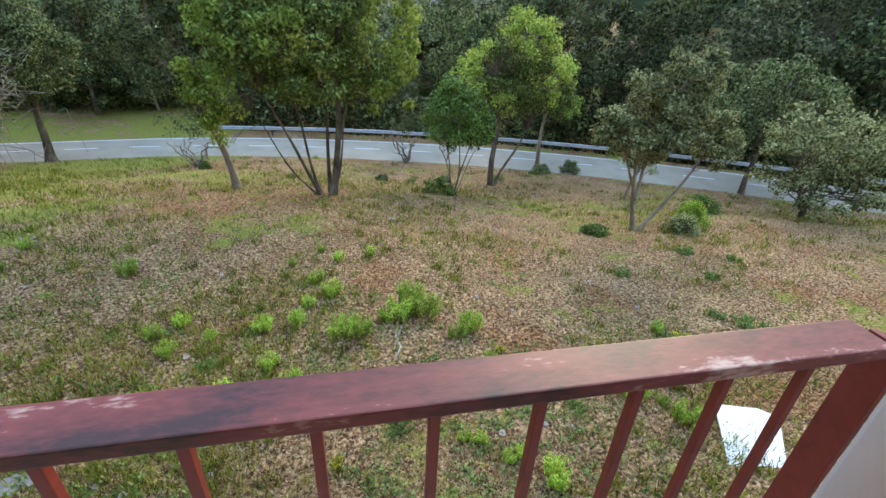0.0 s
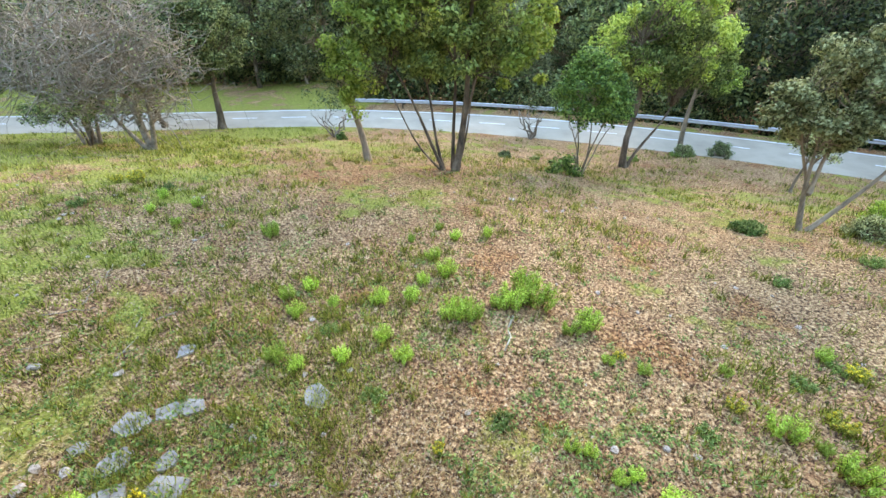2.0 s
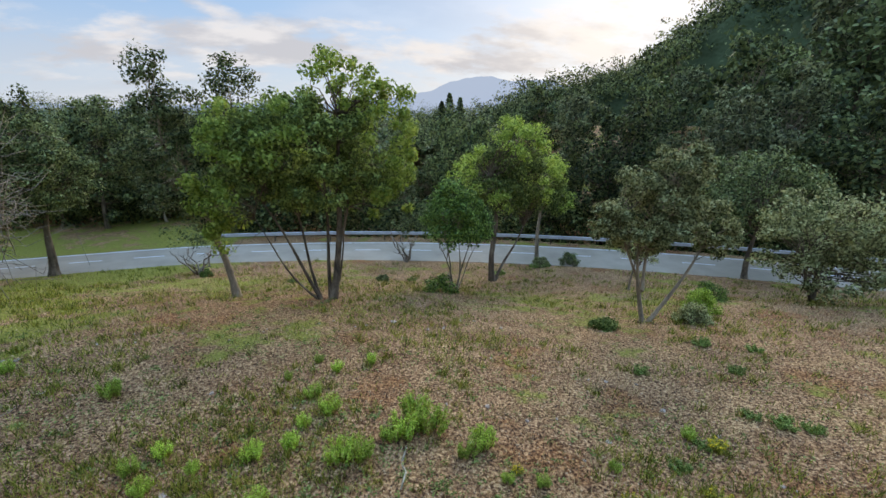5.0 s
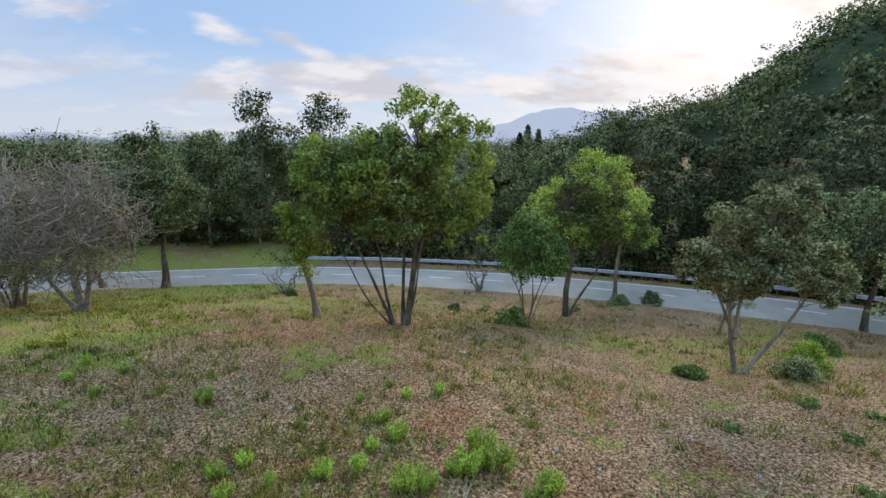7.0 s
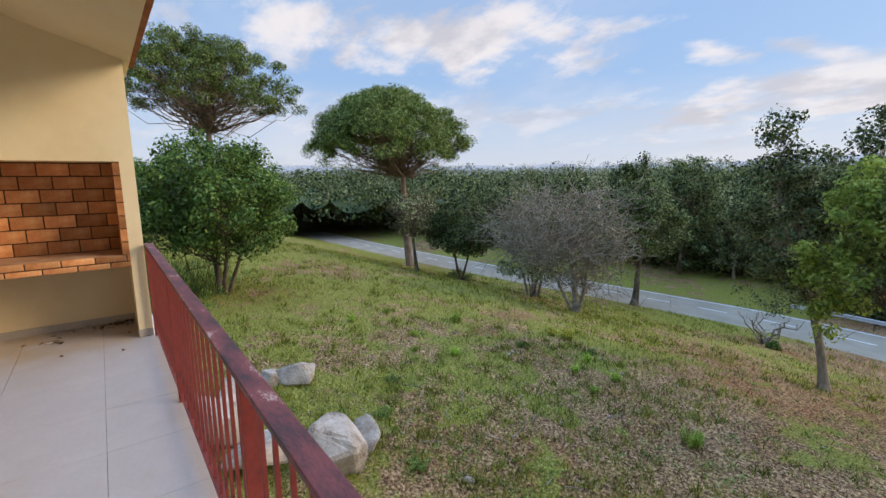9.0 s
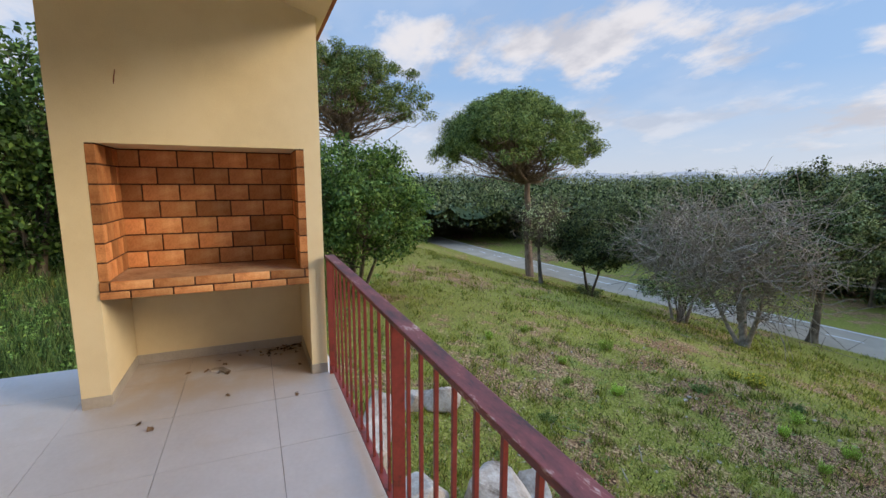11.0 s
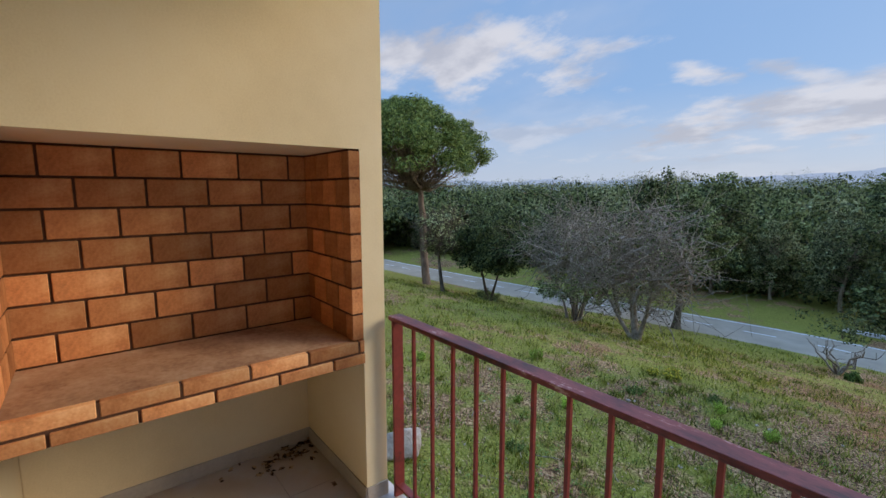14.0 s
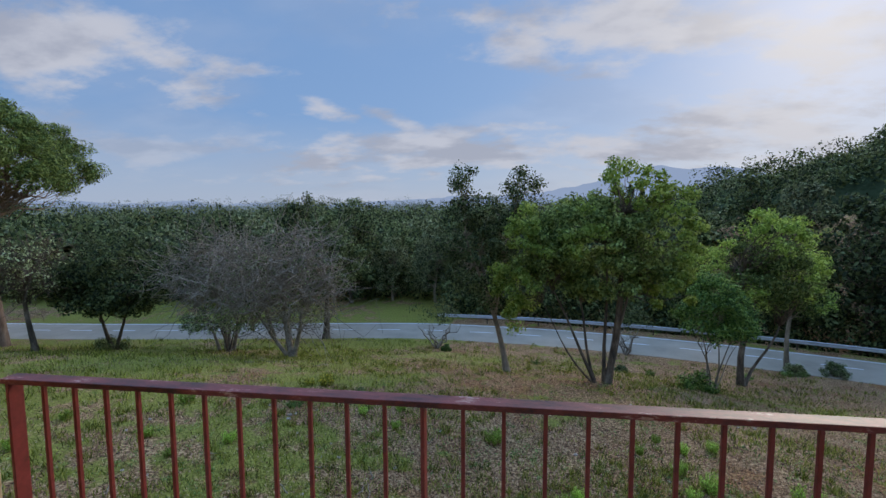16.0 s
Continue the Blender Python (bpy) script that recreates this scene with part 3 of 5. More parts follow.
# ---- railing ----
def railing():
    r = thing("railing", "red painted iron railing with flaking top bar", "railing", (-5.05, 0.680, 0))
    L = 6.94
    bm = box_bm(bmesh.new(), -0.02, L, -0.034, 0.034, 0.907, 0.928, 0.003)
    part("top_rail", bm, M_RAILTOP, r, "worn flat red top rail")
    part("bottom_rail", box_bm(bmesh.new(), 0.0, L, -0.02, 0.02, 0.055, 0.067, 0.002), M_REDPAINT, r)
    pm = bm_mesh("baluster", box_bm(bmesh.new(), -0.007, 0.007, -0.007, 0.007, 0.067, 0.909, 0.0015), M_REDPAINT)
    qm = bm_mesh("post", box_bm(bmesh.new(), -0.007, 0.007, -0.028, 0.028, 0.002, 0.909, 0.002), M_REDPAINT)
    for k in range(0, 51):
        post = k in (0, 12, 26, 38, 50)
        o = new("post" if post else "baluster", qm if post else pm)
        o.parent = r
        o.location = (0.005 + 0.1397 * k, 0 if post else -0.002, 0)
    return r


def bm_mesh(name, bm, mat):
    me = bpy.data.meshes.new(name)
    bm.to_mesh(me)
    bm.free()
    me.materials.append(mat)
    return me


railing()


# ---- trees ----
def stem_pts(rng, a, b, n=8, bow=0.10):
    """A stem that rises in one gentle bow."""
    a, b = np.asarray(a, float), np.asarray(b, float)
    t = np.linspace(0, 1, n)[:, None]
    w = rng.normal(size=(1, 3)) * bow * np.linalg.norm(b - a) * np.array((1, 1, .2))
    w2 = rng.normal(size=(1, 3)) * bow * .35 * np.linalg.norm(b - a) * np.array((1, 1, .2))
    return a + (b - a) * t + w * np.sin(math.pi * t) + w2 * np.sin(2 * math.pi * t)


def curve_pts(rng, a, b, n=5, wob=0.06, sag=0.0):
    a, b = np.asarray(a, float), np.asarray(b, float)
    ln = np.linalg.norm(b - a)
    t = np.linspace(0, 1, n)[:, None]
    p = a + (b - a) * t
    w = rng.normal(size=(n, 3)) * wob * ln
    w[0] = w[-1] = 0
    p += w
    p[:, 2] += sag * ln * (4 * t[:, 0] * (1 - t[:, 0]))
    return p


def make_tree(name, label, seed, stems, lobes, leaf_mat, bark, clumps=60, per=110, leaf=0.09, ball=0.38, branch_r=0.03, twigs=0, group="", category="tree", squash=0.8, rim_mat=None, bow=0.03, wild=0.07):
    """stems: (foot offset x, y, top x, y, z, radius); lobes: (x, y, z, radius x, radius z). All from the tree's foot."""
    rng = np.random.default_rng(seed)
    t = thing(name, label, category, group=group)
    verts, faces, tips = [], [], []
    for fx, fy, tx, ty, tz, r, *fz in stems:
        p = stem_pts(rng, (fx, fy, fz[0] if fz else -0.15), (tx, ty, tz), 8, bow)
        rad = np.linspace(r, r * 0.35, 8)
        rad[0] *= 1.35
        tube(verts, faces, p, rad, 8)
        tips += [(q, rr) for q, rr in zip(p[3:], rad[3:])]
    centres = []
    vol = np.array([l[3] ** 2 * l[4] for l in lobes]) ** 0.7
    counts = np.maximum(3, (clumps * vol / vol.sum()).astype(int))
    for (lx, ly, lz, rx, rz), cnt in zip(lobes, counts):
        d = rng.normal(size=(cnt, 3))
        d /= np.linalg.norm(d, axis=1, keepdims=True)
        rr = rng.uniform(0.35, 1.0, cnt) ** 0.5
        centres.append(np.array((lx, ly, lz)) + d * rr[:, None] * np.array((rx, rx, rz)))
    centres = np.concatenate(centres)
    nodes = np.array([q for q, _ in tips])
    for c in centres:
        k = int(np.argmin(np.linalg.norm((nodes - c) * np.array((1, 1, 0.7)) + np.array((0, 0, 0.3)), axis=1)))
        rr = min(branch_r, tips[k][1] * 0.6)
        tube(verts, faces, curve_pts(rng, nodes[k], c, 5, wild, 0.03), np.linspace(rr, rr * 0.2, 5), 4)
    if twigs:
        for c in centres:
            for _ in range(twigs):
                e = c + rng.normal(size=3) * ball * np.array((1.2, 1.2, 1.0))
                tube(verts, faces, curve_pts(rng, c, e, 4, 0.12), np.linspace(0.020, 0.006, 4), 3)
    link_mesh("trunk", verts, faces, bark, t, smooth=True)
    if per:
        radius = ball * rng.uniform(0.7, 1.3, len(centres))
        # Outer and upper clumps take the brighter leaf, painting light onto the crown.
        if rim_mat:
            mid = centres.mean(0)
            out = np.linalg.norm((centres - mid) / (np.abs(centres - mid).max(0) + .1), axis=1) + .35 * (centres[:, 2] - mid[2]) / np.ptp(centres[:, 2])
            pick = out > np.quantile(out, .62)
            quad_mesh("crown", leaf_quads(rng, centres[~pick], per, radius[~pick], leaf, squash=squash), leaf_mat, t)
            quad_mesh("new_growth", leaf_quads(rng, centres[pick] + np.array((0, 0, .12)), int(per * .9), radius[pick] * .85, leaf, squash=squash), rim_mat, t, "bright lime leaves of the crown's lit rim")
        else:
            quad_mesh("crown", leaf_quads(rng, centres, per, radius, leaf, squash=squash), leaf_mat, t)
    return t


def plant(t, x, y, turn=0.0, s=1.0, dz=0.0):
    t.location = (x, y, ground_z(x, y) + dz)
    t.rotation_euler = (0, 0, turn)
    t.scale = (s, s, s)
    return t

# garden trees
plant(make_tree("young_oak_tree", "multi-stemmed young oak with lime green crown", 11,
      [(0, 0, -1.7, 0, 3.6, .075), (-.02, .1, -1.1, .3, 4.4, .065), (.38, 0, .9, .2, 6.6, .14), (.45, -.1, 1.25, 0, 4.9, .08), (-.05, .1, -2.1, .2, 3.1, .045), (.45, .1, 1.0, .4, 3.6, .045), (.3, .1, .2, .1, 5.4, .08)],
      [(-2.3, 0, 5.3, 1.6, 1.6), (-.6, .1, 5.4, 2.1, 1.9), (.9, 0, 7.2, 1.4, 1.3), (2.3, .1, 5.8, 1.5, 1.8), (-2.9, -.2, 3.8, 1.2, 1.0), (-3.0, -.2, 2.6, .7, .6), (2.3, 0, 3.8, 1.3, 1.0), (.3, 0, 4.2, 1.6, .9), (-1.0, 0, 6.3, 1.1, .9)],
      M_LEAF_LIME, M_BARK, 330, 120, .15, .42, rim_mat=M_LEAF_LIT_RIM), 0.2, 15.33, 0.0, 0.92)
plant(make_tree("tall_oak_tree", "tall dark oak with leaning grey trunk and open top", 12,
      [(0, 0, -1.3, 0, 5.5, .16), (-.6, 0, .3, .2, 7.5, .08, 2.8), (-.8, 0, -2.0, .1, 7.6, .08, 3.2)],
      [(-1.2, 0, 5.0, 1.7, 1.9), (-2.3, 0, 6.6, 1.3, 1.7), (.2, 0, 6.4, 1.2, 1.4), (-2.1, 0, 8.6, .9, .9), (.6, 0, 8.6, .9, 1.1), (-1.0, 0, 7.3, 1.2, 1.0)], M_LEAF_OAK, M_PALEBARK, 170, 110, .13, .46), -2.97, 17.31, 0.0, 0.88)
plant(make_tree("oak_bush", "low multi-stemmed dark green oak bush", 13,
      [(0, 0, -.6, 0, 2.1, .04), (.1, 0, .2, .1, 2.4, .04), (.1, .1, .7, 0, 2.2, .04), (-.1, .1, -.3, .3, 2.3, .04), (.05, 0, 1.0, .2, 1.9, .03)],
      [(0, 0, 3.0, 1.35, 1.1), (0.1, 0, 4.0, .8, .6), (-.5, -.2, .4, .6, .35), (.9, 0, 2.6, .7, .6)], M_LEAF_BUSH, M_PALEBARK, 110, 130, .11, .36), 5.78, 19.36, 0.0, 1.14)
plant(make_tree("young_oak_tree", "two-stemmed young oak with lime green crown", 14,
      [(0, 0, -.3, 0, 5.0, .15), (.1, 0, 1.5, .2, 2.6, .08)], [(.9, 0, 6.2, 1.5, 1.3), (-.7, 0, 5.2, 1.3, 1.1), (1.6, 0, 4.8, 1.5, 1.4), (.4, 0, 4.2, 1.5, .9)], M_LEAF_LIME, M_BARK, 150, 120, .13, .45, rim_mat=M_LEAF_LIT_RIM), 9.19, 23.7, 0.0, 1.20)
plant(make_tree("young_oak_tree", "straight slim young oak with light green crown", 15,
      [(0, 0, .1, 0, 4.4, .13)], [(0.1, 0, 4.6, 1.2, 1.3), (.9, 0, 3.6, 1.0, .9)], M_LEAF_LIME, M_PALEBARK, 80, 120, .14, .45, rim_mat=M_LEAF_LIT_RIM), 14.01, 28.27, 0.0, 1.21)
plant(make_tree("cork_oak_tree", "small forked oak with grey green crown", 16,
      [(0, 0, -.45, .1, 2.3, .075), (.05, 0, 1.5, 0, 2.1, .07), (-.12, .1, -1.0, .2, 2.9, .045, .9), (-.2, 0, .35, .1, 3.6, .05, 1.0)],
      [(-.3, 0, 3.05, 1.1, .85), (.55, .1, 4.3, .75, .7), (1.8, 0, 2.55, .6, .75), (-1.45, 0, 3.0, .5, .6), (-.75, 0, 3.95, .4, .35), (.5, 0, 3.3, .7, .55), (-.3, .4, 2.4, .9, .4)], M_LEAF_GREY, M_PALEBARK, 210, 130, .09, .24), 10.5, 12.28, 0.0, 1.16)
plant(make_tree("cork_oak_tree", "small grey green oak behind another", 18,
      [(0, 0, .2, .1, 2.4, .09)], [(0, 0, 3.2, 1.3, 1.0), (.6, 0, 2.6, .9, .8)], M_LEAF_GREY, M_PALEBARK, 60, 110, .10, .36), 15.2, 19.6, 0.0, 0.85)
plant(make_tree("holm_oak_tree", "dark holm oak at the foot of the slope", 19,
      [(0, 0, .3, .1, 3.0, .16)], [(0, 0, 4.6, 2.6, 1.8), (1.6, 0, 3.8, 1.9, 1.6), (-1.5, 0, 3.9, 1.5, 1.3)], M_LEAF_OAK, M_BARK, 130, 110, .15, .5), 25.37, 22.36, 0.0, 1.23)
plant(make_tree("cork_oak_tree", "low spreading grey green oak on the slope", 20,
      [(0, 0, .3, .1, 2.0, .12), (0, 0, -.9, 0, 1.8, .08)], [(0, 0, 2.9, 1.9, 1.3), (1.2, 0, 2.4, 1.4, 1.1), (-1.4, 0, 2.2, 1.3, 1.0), (0, -.6, 1.2, 1.7, .8)], M_LEAF_GREY, M_BARK, 130, 110, .12, .42), 20.5, 14.6, 0.0, 1.18)


def bare(name, label, seed, x, y, h, w, n=7, mat=M_DEADTWIG):
    rng = np.random.default_rng(seed)
    t = thing(name, label, "shrub")
    verts, faces = [], []
    for k in range(n):
        a = 6.28 * k / n + rng.uniform(-.4, .4)
        tip = (math.cos(a) * w * rng.uniform(.5, 1), math.sin(a) * w * rng.uniform(.5, 1), h * rng.uniform(.7, 1))
        p = curve_pts(rng, (0, 0, -.1), tip, 6, .06, .06)
        tube(verts, faces, p, np.linspace(.06, .025, 6), 5)
        for q in (p[2], p[3], p[4]):
            e = q + rng.normal(size=3) * .25 + np.array((0, 0, .4))
            tube(verts, faces, curve_pts(rng, q, e, 4, .1), np.linspace(.025, .01, 4), 3)
    link_mesh("woody_base", verts, faces, mat, t, smooth=True)
    tips = np.array([(rng.normal() * w * .5, rng.normal() * w * .5, h * rng.uniform(1.0, 1.6)) for _ in range(22)])
    quad_mesh("crown", leaf_quads(rng, tips, 45, .5, .13), M_LEAF_OAK, t, "thin dark green foliage")
    return plant(t, x, y)


bare("roadside_shrub", "many-stemmed shrub with bare lower stems near the road", 21, -7.49, 27.69, 1.88, 1.54)
bare("roadside_shrub", "many-stemmed shrub with bare lower stems near the road", 22, 4.9, 29.57, 2.05, 1.37)

plant(make_tree("dry_almond_tree", "nearly bare twiggy grey tree with dry branches", 31,
      [(0, 0, -.6, .2, 3.0, .17), (0, 0, .6, -.2, 2.4, .12), (-.1, 0, -2.2, 0, 2.6, .1)],
      [(-1.8, 0, 3.5, 2.2, 1.4), (.4, .1, 3.7, 1.9, 1.5), (-.6, -.1, 4.8, 1.9, 1.1), (1.2, 0, 2.6, 1.2, 1.0), (-1.6, 0, 2.1, 1.6, .6), (0, 0, 1.9, 1.4, .6)], M_LEAF_OAK, M_DEADTWIG, 150, 12, .11, .9, branch_r=.06, twigs=6, wild=.13), -13.49, 19.49, 0.0, 1.09)
plant(make_tree("dry_almond_tree", "nearly bare twiggy grey tree with dark leafy base", 32,
      [(0, 0, -.6, .2, 3.2, .14), (0.4, 0, .8, -.2, 2.8, .12), (-.4, 0, -1.6, 0, 2.6, .10), (.2, .1, .2, .4, 3.0, .1)],
      [(-1.6, 0, 4.4, 2.2, 1.7), (.8, .1, 4.6, 2.2, 1.9), (-.2, -.1, 5.8, 2.0, 1.2)], M_LEAF_OAK, M_DEADTWIG, 150, 10, .12, .95, branch_r=.06, twigs=6, wild=.13), -19.2, 22.6, 0.0, 1.0)
plant(make_tree("dark_shrub", "dark leafy shrub under the dry tree", 38,
      [(0, 0, -.6, .2, 1.6, .06), (0, 0, .6, .2, 1.6, .06)], [(-1.0, 0, 1.9, 1.4, .8), (.9, 0, 2.0, 1.3, .8)], M_LEAF_OAK, M_BARK, 60, 90, .11, .4, category="shrub"), -18.4, 21.5, 0.0, 1.0)
plant(make_tree("holm_oak_tree", "small dark green holm oak with forked trunk", 33,
      [(0, 0, -1.0, 0, 2.3, .11), (0, 0, .8, 0, 2.2, .09)], [(-1.2, 0, 3.1, 1.5, 1.1), (1.1, 0, 2.9, 1.6, 1.1), (0, 0, 3.9, 1.6, .9), (-.2, 0, 2.4, 2.1, .5)], M_LEAF_FOREST, M_BARK, 230, 120, .14, .50), -26.19, 22.23, 0.0, 1.27)
plant(make_tree("thin_oak_tree", "thin crooked trunk with sparse brown crown", 34,
      [(0, 0, -.4, .1, 3.0, .14)], [(-.1, 0, 3.8, 1.4, 1.1), (-.3, 0, 2.8, 1.0, .5)], M_LEAF_GREY, M_BARK, 60, 36, .12, .5, twigs=6), -28.23, 19.41, 0.0, 1.24)
plant(make_tree("holm_oak_tree", "dark holm oak beside the road", 35,
      [(0, 0, .5, 0, 4.6, .30)], [(-1.0, 0, 6.0, 2.6, 2.2), (1.2, 0, 6.6, 2.4, 2.6), (0, 0, 9.0, 2.0, 1.5)], M_LEAF_OAK, M_BARK, 190, 110, .19, .65), -16.57, 30.74, 0.0, 0.90)
plant(make_tree("holm_oak_tree", "slender dark holm oak beside the road", 36,
      [(0, 0, -.8, 0, 4.0, .22)], [(-.5, 0, 5.0, 1.9, 1.9), (.3, 0, 6.5, 1.5, 1.3)], M_LEAF_OAK, M_BARK, 80, 100, .18, .6), -20.9, 31.0, 0.0, 0.88)
plant(make_tree("round_laurel_tree", "dense round bright green broadleaf tree", 37,
      [(-.3, 0, -1.4, 0, 2.2, .10), (.1, 0, 0, .2, 2.6, .12), (.3, 0, 1.4, 0, 2.2, .10), (.1, .2, .5, 1, 2.2, .08)],
      [(0, 0, 3.4, 2.8, 2.0), (-1.5, 0, 3.0, 1.7, 1.4), (1.5, .3, 3.1, 1.8, 1.5), (0, 0, 4.7, 1.7, .9), (0, -1.4, 2.9, 1.7, 1.5)], M_LEAF_BUSH, M_BARK, 330, 120, .13, .48), -18.96, 3.81, 0.0, 1.10)


def stone_pine(seed, x, y, h, w, thick, off, label, n=230, open_low=False):
    f = w / 12.6
    rng = np.random.default_rng(seed)
    t = thing("stone_pine", label, "tree")
    verts, faces = [], []
    top = np.array((off[0] * .35, off[1] * .35, h - thick * .72))
    p = curve_pts(rng, (0, 0, -.2), top, 9, .006)
    tube(verts, faces, p, np.linspace(.30 * f, .17 * f, 9), 10)
    centres = []
    for k in range(n):
        a, rr = rng.uniform(0, 6.283), math.sqrt(rng.uniform(0, 1))
        dome = math.sqrt(max(0, 1 - (rr * .98) ** 2.4))
        edge = 0.85 + .15 * math.sin(3 * a + seed) + .06 * math.sin(7 * a)
        q = rng.uniform(.30, 1.0) if k % 2 and not open_low else rng.uniform(.75, 1.0)
        centres.append((off[0] + math.cos(a) * rr * w / 2 * edge, off[1] + math.sin(a) * rr * w / 2 * edge, h - thick * .74 + thick * .74 * dome * q))
    centres = np.array(centres)
    for k, c in enumerate(centres):
        s = p[-1 - (k % 2)]
        tube(verts, faces, curve_pts(rng, s, c, 6, .05, -.05), np.linspace(.10 if k % 9 == 0 else .035, .015, 6), 5)
    link_mesh("trunk", verts, faces, M_PINEBARK, t, smooth=True)
    quad_mesh("crown", leaf_quads(rng, centres, 200, .74 * f * rng.uniform(.7, 1.2, n), .25 * f, up=.5, squash=.62, aspect=.2), M_NEEDLE, t)
    return plant(t, x, y)


stone_pine(41, -37.2, 24.6, 17.2, 17.0, 9.6, (-1.4, -1.3), "tall stone pine with broad rounded crown beside the road", 430)
stone_pine(42, -35.9, 6.9, 14.7, 13.0, 7.6, (-.8, 0), "tall spreading pine with open branches on the grass slope", 230)


# ---- wood beyond the road, and behind the barbecue ----
def forest():
    def kind(s, clumps, per, leaf, ball):
        return make_tree("forest_oak_tree", "dark green oak in the dense roadside wood", 60 + s,
                         [(0, 0, .3, .2, 5.0, .2)], [(0, 0, 6.2, 2.7, 2.6), (1.4, .6, 4.8, 2.0, 1.9), (-1.5, -.4, 5.0, 2.1, 2.0), (0.2 + .3 * s % 1, 0, 8.3, 1.7, 1.5), (0, -.8, 2.6, 2.2, 1.7)],
                         (M_LEAF_OAK, M_LEAF_DUSTY, M_LEAF_FOREST)[s % 3], (M_BARK, M_PALEBARK)[s % 2], clumps, per, leaf, ball, group="trees of the roadside wood")
    front = [kind(s, 110, 76, .26, .72) for s in range(4)]
    back = [kind(s + 4, 70, 40, .42, .95) for s in range(3)]
    hedge = [make_tree("hedge_oak_tree", "tangled green oak at the edge of the slope wood", 90 + k,
                       [(0, 0, .6, .2, 4.0, .14), (.2, .1, -.9, 0, 3.6, .1), (-.3, 0, .3, .7, 4.4, .08)], [(0, 0, 5.0, 2.0, 1.5), (1.4, .3, 3.6, 1.5, 1.2), (-1.4, 0, 3.8, 1.6, 1.3), (.4, 0, 6.4, 1.1, .9), (-.3, .3, 1.5, 1.8, 1.1)],
                       M_LEAF_HEDGE, M_BARK, 95, 62, .20, .58, group="trees of the slope wood") for k in range(3)]
    rng = random.Random(5)
    spots = []
    for row in range(5):
        off = 9.6 + row * 5.0
        x = -84
        while x < 62:
            if row < 2 or x > -60:
                xx = x + rng.uniform(-1.2, 1.2) + off * 0.6 * min(max((x - 2) / 22, 0), 1)
                yy = road_near(max(min(x, 46), -78)) + off + rng.uniform(-1.3, 1.3) + (2.5 if x < -5 and row == 0 else 0)
                s = .88 * rng.choice((.62, .8, .95, 1.05, 1.25)) * rng.uniform(.9, 1.1) * (1.0 if x < 14 else min(1.0 + (x - 14) * .025, 1.5))
                if row > 1 and x < 12:
                    s *= .85
                if x < -24:
                    s *= .7
                spots.append((row, xx, yy, s, rng.uniform(0, 6.28)))
            x += 4.1 + row * .9
    for r in range(20):
        a = radians(-96 - r * 3.4 + rng.uniform(-1, 1))
        for row, d in ((9, 17.5), (3, 24)):
            d += rng.uniform(-1, 1) + max(0, (r - 4)) * .12
            spots.append((row, -5 + math.sin(a) * d, math.cos(a) * d, rng.uniform(.78, 1.1) if row == 9 else rng.uniform(.62, .75), rng.uniform(0, 6.28)))
    used = set()
    for row, x, y, s, a in spots:
        pool = hedge if row == 9 else front if row < 2 else back
        src = pool[rng.randrange(len(pool))]
        if row < 2:
            src = front[(0, 3, 1, 2)[rng.randrange(4)]] if x < 12 else front[1 + rng.randrange(2)]
        if src.name not in used:
            used.add(src.name)
            plant(src, x, y, a, s)
            continue
        c = copy_thing(src, Matrix.Translation((x, y, ground_z(x, y))) @ Matrix.Rotation(a, 4, "Z"))
        c.scale = (s, s, s)


forest()


def ridge_el(az):
    """Degrees by which the right-hand ridge stands above the eye, by its bearing."""
    return -1.0 + 3.6 * min(max((az - 15) / 8, 0), 1) + 2.6 * min(max((az - 23) / 11, 0), 1) + 7.0 * min(max((az - 34) / 10, 0), 1)


